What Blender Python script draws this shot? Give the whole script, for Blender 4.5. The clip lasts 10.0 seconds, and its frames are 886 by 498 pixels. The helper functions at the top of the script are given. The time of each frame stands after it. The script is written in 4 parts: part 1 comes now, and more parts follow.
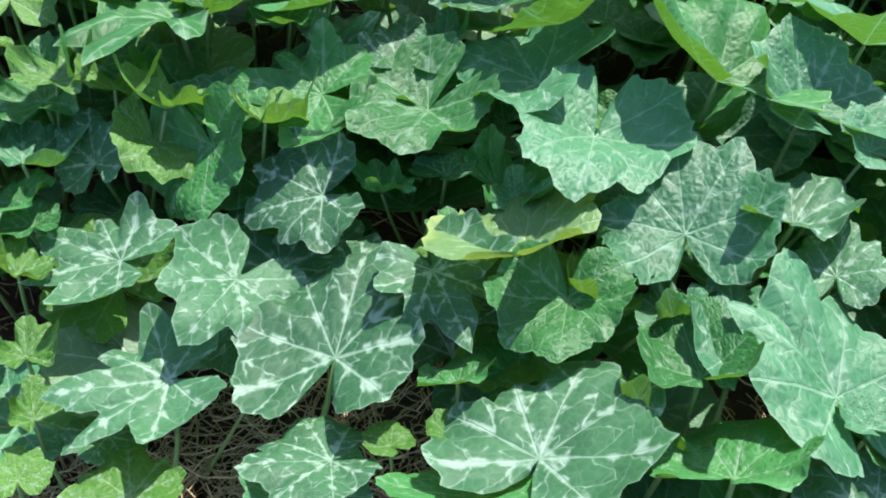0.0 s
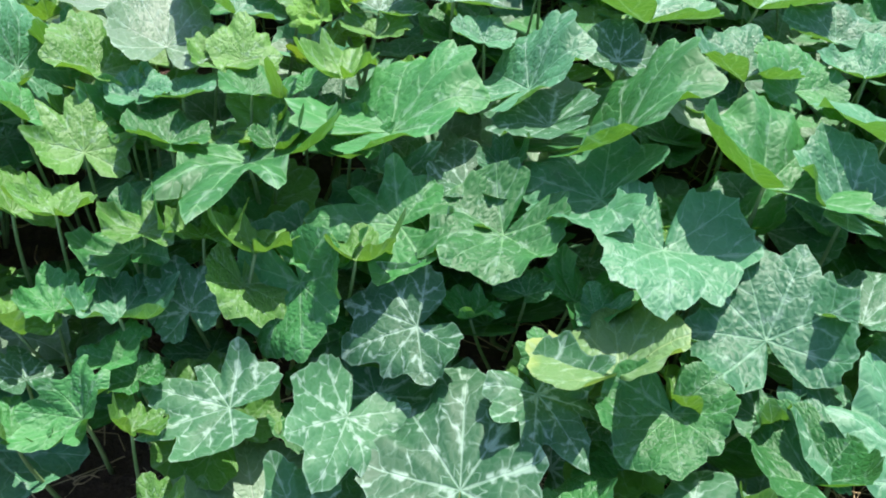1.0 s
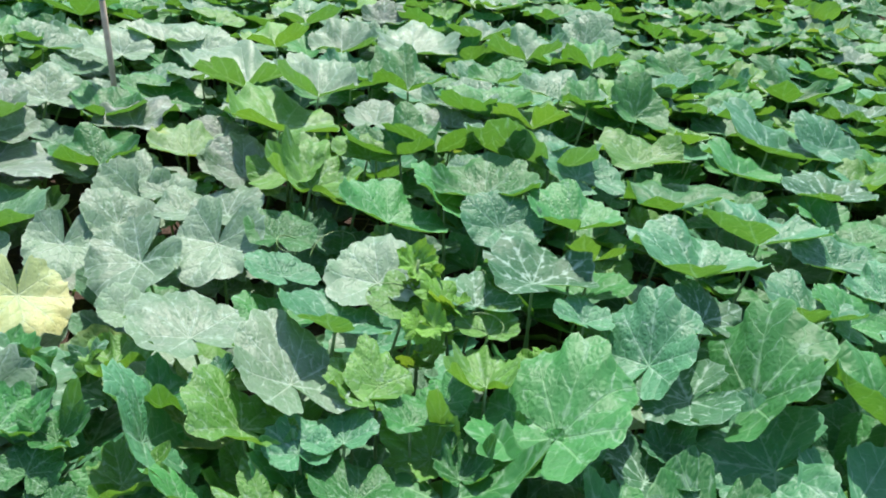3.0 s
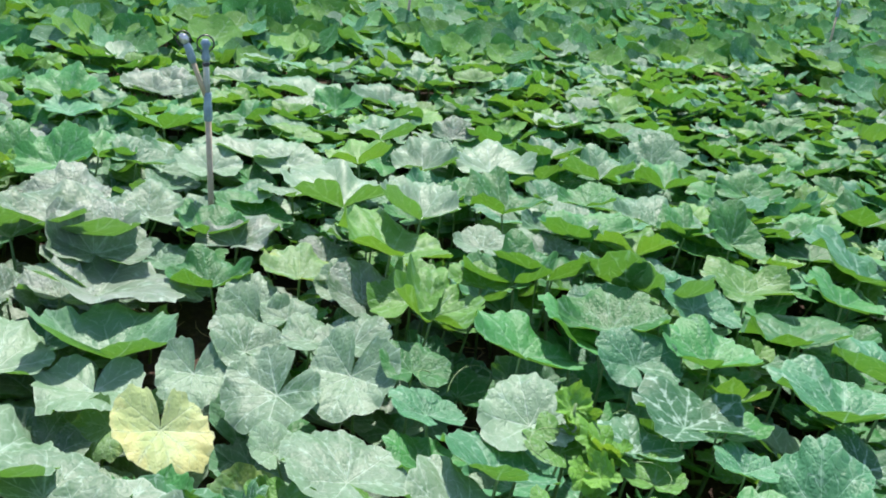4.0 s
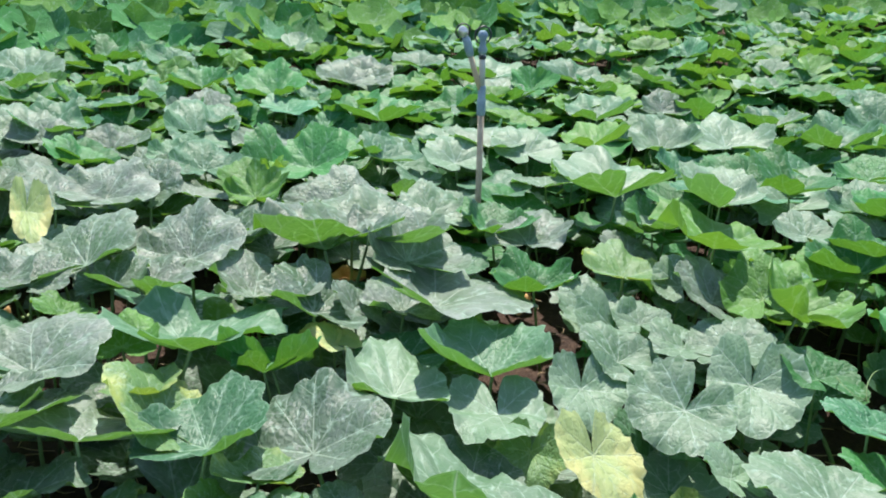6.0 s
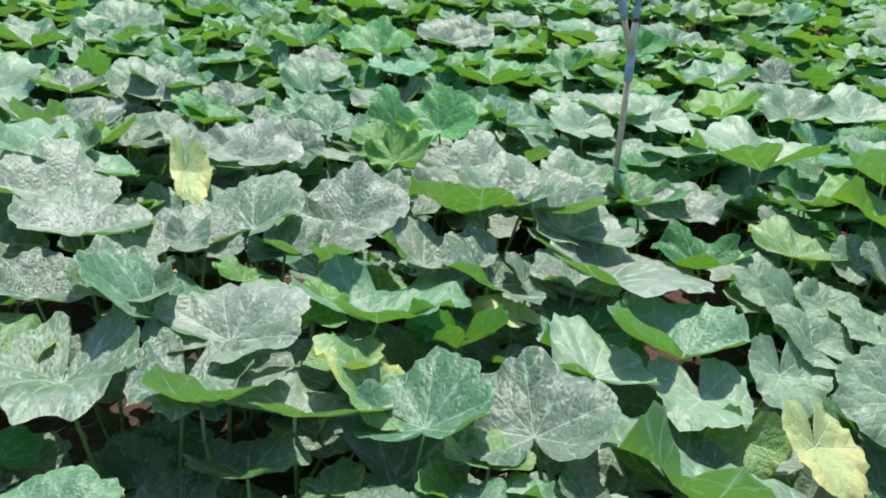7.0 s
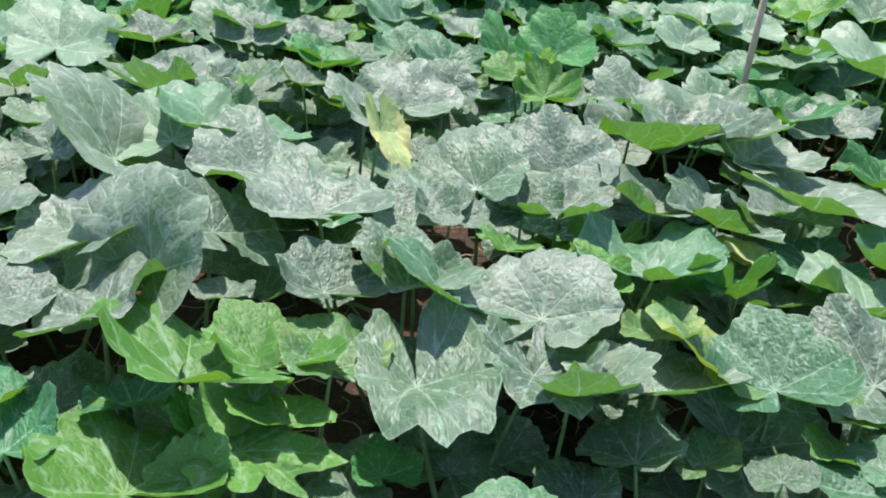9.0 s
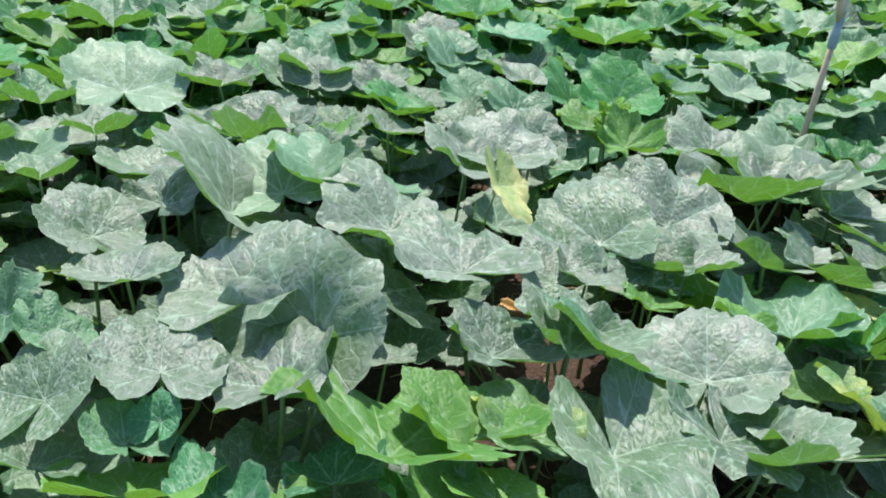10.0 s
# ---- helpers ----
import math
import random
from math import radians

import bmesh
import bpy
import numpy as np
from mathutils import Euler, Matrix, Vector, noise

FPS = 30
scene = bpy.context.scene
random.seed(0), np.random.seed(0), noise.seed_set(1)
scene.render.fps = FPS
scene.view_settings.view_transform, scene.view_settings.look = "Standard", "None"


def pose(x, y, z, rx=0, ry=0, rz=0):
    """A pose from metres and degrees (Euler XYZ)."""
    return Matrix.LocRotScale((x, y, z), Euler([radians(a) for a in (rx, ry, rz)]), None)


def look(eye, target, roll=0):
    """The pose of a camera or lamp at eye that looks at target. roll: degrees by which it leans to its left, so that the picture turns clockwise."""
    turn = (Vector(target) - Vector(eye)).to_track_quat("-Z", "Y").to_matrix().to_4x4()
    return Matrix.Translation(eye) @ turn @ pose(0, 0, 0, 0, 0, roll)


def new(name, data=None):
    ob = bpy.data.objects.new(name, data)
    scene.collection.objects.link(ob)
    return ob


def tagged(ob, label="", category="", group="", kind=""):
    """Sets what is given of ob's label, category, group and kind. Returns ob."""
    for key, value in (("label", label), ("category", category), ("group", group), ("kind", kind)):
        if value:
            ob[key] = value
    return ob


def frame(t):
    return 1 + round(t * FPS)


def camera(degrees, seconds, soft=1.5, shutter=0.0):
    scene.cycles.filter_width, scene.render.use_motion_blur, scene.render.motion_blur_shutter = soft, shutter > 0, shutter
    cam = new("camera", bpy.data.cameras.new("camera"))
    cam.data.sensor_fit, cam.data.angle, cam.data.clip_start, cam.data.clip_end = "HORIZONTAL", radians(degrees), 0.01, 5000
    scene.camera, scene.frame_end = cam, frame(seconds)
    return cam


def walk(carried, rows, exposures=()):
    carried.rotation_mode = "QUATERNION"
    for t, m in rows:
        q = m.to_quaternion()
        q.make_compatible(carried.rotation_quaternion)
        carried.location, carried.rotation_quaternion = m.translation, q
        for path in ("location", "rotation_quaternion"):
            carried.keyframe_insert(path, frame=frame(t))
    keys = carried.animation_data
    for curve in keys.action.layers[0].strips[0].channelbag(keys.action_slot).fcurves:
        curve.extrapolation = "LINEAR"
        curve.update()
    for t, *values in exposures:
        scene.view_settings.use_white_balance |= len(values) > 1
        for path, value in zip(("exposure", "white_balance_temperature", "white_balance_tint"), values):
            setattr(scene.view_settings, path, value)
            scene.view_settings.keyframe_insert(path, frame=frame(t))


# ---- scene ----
cam = camera(56.2, 10.0, 2.0)
PATH = [
    (0, (-0.011, 0.102, 1.194), (0.172, 1.53, -0.194), 9.2),
    (0.5, (-0.137, 0.093, 1.282), (0.042, 1.588, -0.035), 4.2),
    (1, (-0.279, 0.151, 1.314), (0.024, 1.657, 0.034), 7.6),
    (1.5, (-0.474, 0.292, 1.322), (-0.011, 1.827, 0.127), 8.8),
    (2, (-0.626, 0.387, 1.357), (-0.035, 1.984, 0.308), 7.8),
    (2.2, (-0.7, 0.427, 1.371), (-0.031, 2.009, 0.348), 8.9),
    (3.3, (-1.152, 0.586, 1.517), (-0.306, 2.194, 0.68), 6.5),
    (3.5, (-1.214, 0.623, 1.52), (-0.392, 2.269, 0.736), 7.5),
    (4, (-1.372, 0.758, 1.538), (-0.536, 2.437, 0.843), 8.0),
    (4.5, (-1.574, 0.891, 1.555), (-0.742, 2.571, 0.857), 6.0),
    (5, (-1.745, 1.02, 1.542), (-0.967, 2.707, 0.802), 6.9),
    (5.2, (-1.849, 1.061, 1.527), (-1.054, 2.724, 0.751), 8.4),
    (6.3, (-2.241, 1.311, 1.509), (-1.581, 3.028, 0.722), 2.1),
    (6.5, (-2.324, 1.353, 1.514), (-1.706, 3.076, 0.711), 3.2),
    (7, (-2.518, 1.494, 1.461), (-1.882, 3.179, 0.593), 4.6),
    (7.5, (-2.714, 1.654, 1.447), (-2.112, 3.263, 0.423), 4.5),
    (8, (-2.886, 1.766, 1.452), (-2.232, 3.352, 0.424), 5.5),
    (8.5, (-3.075, 1.87, 1.436), (-2.323, 3.385, 0.369), 3.5),
    (9, (-3.276, 1.977, 1.498), (-2.478, 3.469, 0.432), 3.3),
    (9.5, (-3.451, 2.094, 1.498), (-2.614, 3.595, 0.474), 5.2),
    (10, (-3.662, 2.251, 1.519), (-2.745, 3.719, 0.518), 5.2),
]
walk(cam, [(t, look(eye, target, roll)) for t, eye, target, roll in PATH], exposures=[(0, 1.0), (1.0, 1.08), (2.2, 0.95), (4.5, 0.90), (6.5, 0.82), (8.5, 0.80), (10, 0.82)])

# ---------------------------------------------------------------- light
SUN_AZ, SUN_EL = 24.0, 63.0          # degrees: clockwise from +y, and up
world = bpy.data.worlds.new("sky")
scene.world = world
world.use_nodes = True
wn = world.node_tree
sky = wn.nodes.new("ShaderNodeTexSky")
sky.sky_type, sky.sun_disc = "NISHITA", False
sky.sun_elevation, sky.sun_rotation = radians(SUN_EL), radians(SUN_AZ)
bg = wn.nodes["Background"]
bg.inputs["Strength"].default_value = 0.15
wn.links.new(sky.outputs["Color"], bg.inputs["Color"])
sun = new("sun", bpy.data.lights.new("sun", "SUN"))
sun.data.energy, sun.data.angle, sun.data.color = 4.6, radians(0.53), (1.0, 0.95, 0.87)
sun_way = Vector((math.sin(radians(SUN_AZ)) * math.cos(radians(SUN_EL)), math.cos(radians(SUN_AZ)) * math.cos(radians(SUN_EL)), math.sin(radians(SUN_EL))))
sun.matrix_world = look(sun_way * 30, (0, 0, 0))


# ---------------------------------------------------------------- node helpers
class Nodes:
    """A short hand for building a material's node tree."""

    def __init__(self, name):
        self.mat = bpy.data.materials.new(name)
        self.mat.use_nodes = True
        self.tree = self.mat.node_tree
        self.tree.nodes.clear()

    def put(self, socket, value):
        if isinstance(value, bpy.types.NodeSocket):
            self.tree.links.new(value, socket)
        elif value is not None:
            socket.default_value = value

    def make(self, kind, ins=(), **props):
        node = self.tree.nodes.new(kind)
        for key, value in props.items():
            if key == "operation":
                node.operation = value
            elif key == "blend_type":
                node.blend_type = value
            elif key == "data_type":
                node.data_type = value
            elif key == "uv_map":
                node.uv_map = value
            elif key == "interpolation_type":
                node.interpolation_type = value
            elif key == "feature":
                node.feature = value
            elif key == "distance":
                node.distance = value
        for key, value in dict(ins).items():
            self.put(node.inputs[key], value)
        return node

    def math(self, op, a, b=None, c=None):
        ins = {0: a}
        if b is not None:
            ins[1] = b
        if c is not None:
            ins[2] = c
        return self.make("ShaderNodeMath", ins, operation=op).outputs[0]

    def ramp(self, value, lo, hi, a=0.0, b=1.0):
        node = self.make("ShaderNodeMapRange", {0: value, 1: lo, 2: hi, 3: a, 4: b}, interpolation_type="SMOOTHSTEP")
        return node.outputs[0]

    def mix(self, fac, a, b, blend="MIX"):
        node = self.make("ShaderNodeMix", {}, data_type="RGBA", blend_type=blend)
        self.put(node.inputs[0], fac)
        self.put(node.inputs[6], a)
        self.put(node.inputs[7], b)
        return node.outputs[2]

    def noise(self, vector, scale, detail=3.0, rough=0.55):
        node = self.make("ShaderNodeTexNoise", {"Scale": scale, "Detail": detail, "Roughness": rough})
        self.put(node.inputs["Vector"], vector)
        return node.outputs[0]

    def bump(self, height, strength, distance):
        node = self.make("ShaderNodeBump", {"Height": height, "Strength": strength, "Distance": distance})
        return node.outputs[0]

    def done(self, shader):
        out = self.make("ShaderNodeOutputMaterial")
        self.tree.links.new(shader, out.inputs["Surface"])
        return self.mat


def rgb(r, g, b):
    return (r, g, b, 1.0)


# ---------------------------------------------------------------- materials
def leaf_material(name, dark, light, under, vein, mottle, crinkle, gloss, edge=None, edge_amount=0.0, dust_sheen=0.0, powder_sheen=(0.37, 0.46, 0.39), joined=False):
    """A squash leaf: pale main and side veins, silver blotches that gather along them, puckered relief, a dusty bloom
    with pale sky sheen painted in.
    """
    n = Nodes(name)
    veins = n.make("ShaderNodeUVMap", uv_map="veins").outputs[0]
    flat = n.make("ShaderNodeUVMap", uv_map="flat").outputs[0]
    if joined:
        chance = n.make("ShaderNodeNewGeometry").outputs["Random Per Island"]
    else:
        chance = n.make("ShaderNodeObjectInfo").outputs["Random"]
    shift = n.make("ShaderNodeCombineXYZ", {0: n.math("MULTIPLY", chance, 37.0), 1: n.math("MULTIPLY", chance, 91.0), 2: n.math("MULTIPLY", chance, 13.0)}).outputs[0]
    place = n.make("ShaderNodeVectorMath", {0: flat, 1: shift}, operation="ADD").outputs[0]
    parts = n.make("ShaderNodeSeparateXYZ", {0: veins})
    along, away = parts.outputs[0], parts.outputs[1]
    wob = n.math("SUBTRACT", n.noise(place, 5.0, 2.0), 0.5)
    sway = n.math("ABSOLUTE", n.math("ADD", away, n.math("MULTIPLY", wob, 0.030)))
    # main rib: thin, tapering outwards
    rib_w = n.ramp(along, 0.0, 1.0, 0.0125, 0.0045)
    rib = n.math("SUBTRACT", 1.0, n.ramp(n.math("DIVIDE", sway, rib_w), 0.4, 1.3))
    # side veins: slanting rows on either flank of a rib, each forking once towards the margin
    slant = n.math("ADD", n.math("SUBTRACT", along, n.math("MULTIPLY", away, 0.95)), n.math("MULTIPLY", wob, 0.22))
    row = n.math("ABSOLUTE", n.math("SUBTRACT", n.math("FRACT", n.math("MULTIPLY", slant, 4.2)), 0.5))
    fork = n.math("ABSOLUTE", n.math("SUBTRACT", n.math("FRACT", n.math("ADD", n.math("MULTIPLY", n.math("ADD", along, n.math("MULTIPLY", away, 0.25)), 7.0), n.math("MULTIPLY", wob, 1.6))), 0.5))
    side = n.math("MULTIPLY", n.math("SUBTRACT", 1.0, n.ramp(row, 0.012, 0.052)), n.ramp(away, 0.42, 0.16))
    twig = n.math("MULTIPLY", n.math("SUBTRACT", 1.0, n.ramp(fork, 0.015, 0.075)), n.math("MULTIPLY", n.ramp(away, 0.07, 0.14), n.ramp(away, 0.40, 0.20)))
    # fine net between them
    net = n.make("ShaderNodeTexVoronoi", {"Scale": 13.0}, feature="DISTANCE_TO_EDGE")
    n.put(net.inputs["Vector"], place)
    mesh_line = n.math("SUBTRACT", 1.0, n.ramp(net.outputs["Distance"], 0.0, 0.10))
    line = n.math("MAXIMUM", rib, n.math("MAXIMUM", n.math("MULTIPLY", side, 0.55), n.math("MULTIPLY", twig, 0.28)))
    # silver blotches near the veins, star-like where side veins meet
    near = n.math("MAXIMUM", n.ramp(away, 0.075, 0.0), n.math("MAXIMUM", n.math("MULTIPLY", n.ramp(row, 0.20, 0.0), 0.8), n.math("MULTIPLY", n.ramp(fork, 0.16, 0.0), 0.45)))
    knots = n.math("ADD", n.math("MULTIPLY", n.noise(place, 9.5, 2.0, 0.5), 0.75), n.math("MULTIPLY", n.noise(place, 3.0, 2.0, 0.5), 0.25))
    spots = n.ramp(n.math("ADD", knots, n.math("MULTIPLY", near, 0.12)), 0.565, 0.71)
    silver = n.math("MULTIPLY", n.math("MULTIPLY", spots, n.ramp(near, 0.0, 0.7)), mottle)
    # ground colour
    tone = n.noise(place, 2.2, 4.0, 0.6)
    base = n.mix(n.ramp(n.math("ADD", n.math("MULTIPLY", tone, 0.75), n.math("MULTIPLY", chance, 0.5)), 0.36, 0.88), dark, light)
    if edge is not None:
        out = n.math("ADD", n.math("ABSOLUTE", n.make("ShaderNodeSeparateXYZ", {0: flat}).outputs[0]), n.math("MULTIPLY", n.make("ShaderNodeSeparateXYZ", {0: flat}).outputs[1], 0.5))
        patch = n.ramp(n.math("ADD", n.math("MULTIPLY", out, 0.55), n.math("MULTIPLY", n.noise(place, 3.0, 3.0), 0.9)), 0.90 - edge_amount, 1.28 - edge_amount)
        base = n.mix(patch, base, edge)
    base = n.mix(n.math("MULTIPLY", mesh_line, 0.08), base, vein)
    if dust_sheen > 0:
        # soft dusty bloom with sky sheen painted in; thins along veins, worn in patches
        bloom = n.ramp(n.noise(place, 1.7, 3.0, 0.5), 0.34, 0.66)
        worn = n.ramp(n.noise(place, 4.2, 3.0, 0.6), 0.36, 0.62)
        grain = n.ramp(n.noise(place, 17.0, 3.0, 0.6), 0.30, 0.70, 0.84, 1.0)
        film = n.math("MULTIPLY", n.math("MULTIPLY", n.math("ADD", n.math("MULTIPLY", bloom, 0.62), n.math("MULTIPLY", worn, 0.38)), grain), dust_sheen)
        flecks = n.math("MULTIPLY", n.ramp(n.math("ADD", n.noise(place, 10.0, 4.0, 0.62), n.math("MULTIPLY", mesh_line, 0.06)), 0.52, 0.64), n.math("MULTIPLY", n.ramp(n.noise(place, 2.6, 2.0, 0.5), 0.42, 0.60), min(0.6, dust_sheen * 1.25)))
        base = n.mix(n.math("MAXIMUM", n.math("MULTIPLY", film, n.ramp(sway, 0.0, 0.05, 0.55, 1.0)), flecks), base, rgb(*powder_sheen))
    base = n.mix(n.math("MULTIPLY", silver, 0.85), base, rgb(0.40, 0.56, 0.45))
    base = n.mix(n.math("MULTIPLY", line, 0.52), base, vein)
    # a thin pale margin
    rim = n.make("ShaderNodeSeparateXYZ", {0: n.make("ShaderNodeUVMap", uv_map="rim").outputs[0]}).outputs[0]
    base = n.mix(n.math("MULTIPLY", n.ramp(rim, 0.972, 0.994), 0.32), base, vein)
    # relief: blistered between sunken veins
    puff = n.math("MULTIPLY", n.ramp(net.outputs["Distance"], 0.0, 0.45), crinkle)
    high = n.math("ADD", puff, n.math("MULTIPLY", n.noise(place, 7.0, 4.0, 0.6), n.math("ADD", n.math("MULTIPLY", crinkle, 1.6), 0.15)))
    pleat = n.math("MULTIPLY", n.ramp(row, 0.02, 0.40), n.math("MULTIPLY", n.ramp(away, 0.42, 0.10), n.math("ADD", n.math("MULTIPLY", crinkle, 0.55), 0.12)))
    high = n.math("SUBTRACT", n.math("ADD", high, pleat), n.math("MULTIPLY", line, 0.45))
    relief = n.bump(high, 0.65, 0.0040)
    face = n.make("ShaderNodeBsdfPrincipled", {"Base Color": base, "Roughness": n.math("ADD", gloss + (0.15 if joined else 0.0), n.math("MULTIPLY", tone, 0.20)), "Normal": relief})
    face.inputs["Specular IOR Level"].default_value = 0.22 if joined else 0.40
    glow = n.make("ShaderNodeBsdfTranslucent", {"Color": n.mix(n.math("MULTIPLY", line, 0.4), under, vein), "Normal": relief})
    both = n.make("ShaderNodeMixShader", {0: 0.31, 1: face.outputs[0], 2: glow.outputs[0]})
    return n.done(both.outputs[0])


def leaf_set(joined):
    tail = "_far" if joined else ""
    v = rgb(0.21, 0.43, 0.19)
    u = rgb(0.115, 0.285, 0.022)
    return {
        "mottled": leaf_material("leaf_mottled" + tail, rgb(0.026, 0.108, 0.046), rgb(0.058, 0.188, 0.084), u, rgb(0.36, 0.54, 0.40), 0.85, 0.18, 0.46, joined=joined),
        "sea": leaf_material("leaf_sea" + tail, rgb(0.028, 0.140, 0.060), rgb(0.068, 0.250, 0.115), u, rgb(0.28, 0.50, 0.32), 0.48, 0.46, 0.40, dust_sheen=0.10, powder_sheen=(0.26, 0.44, 0.32), joined=joined),
        "green": leaf_material("leaf_green" + tail, rgb(0.018, 0.122, 0.026), rgb(0.050, 0.236, 0.062), u, v, 0.34, 0.42, 0.43, dust_sheen=0.05, powder_sheen=(0.22, 0.40, 0.24), joined=joined),
        "grey": leaf_material("leaf_grey" + tail, rgb(0.050, 0.108, 0.056), rgb(0.118, 0.194, 0.118), u, rgb(0.42, 0.50, 0.41), 0.50, 0.46, 0.38, dust_sheen=0.46, powder_sheen=(0.40, 0.415, 0.405), joined=joined),
        "teal": leaf_material("leaf_teal" + tail, rgb(0.034, 0.128, 0.058), rgb(0.088, 0.222, 0.110), u, rgb(0.32, 0.48, 0.32), 0.40, 0.46, 0.39, dust_sheen=0.24, powder_sheen=(0.30, 0.42, 0.32), joined=joined),
        # dark grey-green; its dark also stands in for shade on low leaves
        "dusky": leaf_material("leaf_dusky" + tail, rgb(0.032, 0.090, 0.040), rgb(0.084, 0.172, 0.080), u, rgb(0.37, 0.46, 0.36), 0.55, 0.48, 0.37, dust_sheen=0.36, powder_sheen=(0.385, 0.41, 0.40), joined=joined),
        "bright": leaf_material("leaf_bright" + tail, rgb(0.052, 0.170, 0.022), rgb(0.116, 0.285, 0.055), rgb(0.16, 0.34, 0.025), rgb(0.27, 0.43, 0.16), 0.38, 0.38, 0.44, dust_sheen=0.10, powder_sheen=(0.24, 0.40, 0.18), joined=joined),
        "young": leaf_material("leaf_young" + tail, rgb(0.085, 0.250, 0.022), rgb(0.170, 0.390, 0.055), rgb(0.26, 0.44, 0.03), rgb(0.30, 0.48, 0.15), 0.20, 0.40, 0.45, joined=joined),
        "pale": leaf_material("leaf_pale" + tail, rgb(0.078, 0.168, 0.086), rgb(0.155, 0.278, 0.160), u, rgb(0.46, 0.56, 0.44), 0.58, 0.28, 0.40, dust_sheen=0.30, powder_sheen=(0.38, 0.43, 0.37), joined=joined),
        "yellowing": leaf_material("leaf_yellowing" + tail, rgb(0.048, 0.150, 0.042), rgb(0.110, 0.240, 0.078), rgb(0.28, 0.42, 0.04), rgb(0.36, 0.48, 0.20), 0.45, 0.40, 0.42, edge=rgb(0.38, 0.44, 0.12), edge_amount=0.10, dust_sheen=0.18, powder_sheen=(0.34, 0.42, 0.28), joined=joined),
        "yellow": leaf_material("leaf_yellow" + tail, rgb(0.24, 0.36, 0.12), rgb(0.42, 0.50, 0.22), rgb(0.40, 0.50, 0.10), rgb(0.48, 0.54, 0.32), 0.30, 0.25, 0.45, edge=rgb(0.58, 0.57, 0.24), edge_amount=0.28, joined=joined),
    }


def soil_material():
    n = Nodes("soil")
    co = n.make("ShaderNodeTexCoord").outputs["Object"]
    big, small = n.noise(co, 2.5, 5.0, 0.6), n.noise(co, 45.0, 5.0, 0.7)
    base = n.mix(n.ramp(big, 0.35, 0.68), rgb(0.032, 0.016, 0.011), rgb(0.066, 0.035, 0.023))
    base = n.mix(n.ramp(small, 0.45, 0.75), base, rgb(0.11, 0.066, 0.043))
    face = n.make("ShaderNodeBsdfPrincipled", {"Base Color": base, "Roughness": 0.95, "Normal": n.bump(n.math("ADD", big, small), 0.9, 0.03)})
    return n.done(face.outputs[0])


def plain_material(name, a, b, scale, rough, metal=0.0, depth=0.002):
    n = Nodes(name)
    co = n.make("ShaderNodeTexCoord").outputs["Object"]
    grain, blot = n.noise(co, scale * 6, 4.0, 0.6), n.noise(co, scale, 4.0, 0.6)
    base = n.mix(n.ramp(n.math("ADD", n.math("MULTIPLY", blot, 0.7), n.math("MULTIPLY", grain, 0.3)), 0.35, 0.65), a, b)
    face = n.make("ShaderNodeBsdfPrincipled", {"Base Color": base, "Roughness": rough, "Metallic": metal, "Normal": n.bump(grain, 0.4, depth)})
    return n.done(face.outputs[0])


LEAF = leaf_set(False)
LEAF_FAR = leaf_set(True)
SOIL = soil_material()
STALK = plain_material("stalk", rgb(0.11, 0.20, 0.06), rgb(0.20, 0.29, 0.12), 14.0, 0.55)
VINE = plain_material("vine", rgb(0.12, 0.22, 0.06), rgb(0.22, 0.30, 0.12), 12.0, 0.6)
DRY = plain_material("dry_leaf", rgb(0.36, 0.20, 0.08), rgb(0.58, 0.38, 0.18), 14.0, 0.85)
STRAW = plain_material("straw", rgb(0.42, 0.30, 0.17), rgb(0.60, 0.47, 0.30), 8.0, 0.85)
PIPE_TAN = plain_material("pipe_tan", rgb(0.34, 0.26, 0.18), rgb(0.48, 0.39, 0.28), 9.0, 0.55)
PIPE_GREY = plain_material("pipe_grey", rgb(0.34, 0.36, 0.34), rgb(0.44, 0.46, 0.43), 9.0, 0.5)
BLUE = plain_material("blue_plastic", rgb(0.13, 0.21, 0.28), rgb(0.24, 0.34, 0.40), 20.0, 0.35)
BLACK = plain_material("black_plastic", rgb(0.015, 0.016, 0.02), rgb(0.03, 0.032, 0.036), 20.0, 0.4)
BRASS = plain_material("grey_metal", rgb(0.45, 0.45, 0.46), rgb(0.62, 0.62, 0.62), 20.0, 0.3, 0.9)


# ---------------------------------------------------------------- helpers for things
def mesh_from(name, verts, faces, material, smooth=True):
    me = bpy.data.meshes.new(name)
    me.from_pydata(verts, [], faces)
    me.materials.append(material)
    if smooth:
        me.polygons.foreach_set("use_smooth", [True] * len(me.polygons))
    me.update()
    return me


def tube(points, radii, sides=6, cap=True):
    """Vertices and faces of a round tube through points."""
    verts, faces = [], []
    pts = [Vector(p) for p in points]
    for i, p in enumerate(pts):
        way = (pts[min(i + 1, len(pts) - 1)] - pts[max(i - 1, 0)]).normalized()
        side = way.cross(Vector((0.31, 0.95, 0.05))).normalized()
        up = way.cross(side)
        for k in range(sides):
            a = 2 * math.pi * k / sides
            verts.append(p + (side * math.cos(a) + up * math.sin(a)) * radii[i])
    for i in range(len(pts) - 1):
        for k in range(sides):
            j = (k + 1) % sides
            faces.append((i * sides + k, i * sides + j, (i + 1) * sides + j, (i + 1) * sides + k))
    if cap:
        faces.append(tuple(range(sides - 1, -1, -1)))
        faces.append(tuple((len(pts) - 1) * sides + k for k in range(sides)))
    return verts, faces


def part(name, me, parent, label="", local=None):
    ob = new(name, me)
    ob.parent = parent
    if local is not None:
        ob.matrix_basis = local
    return tagged(ob, label)


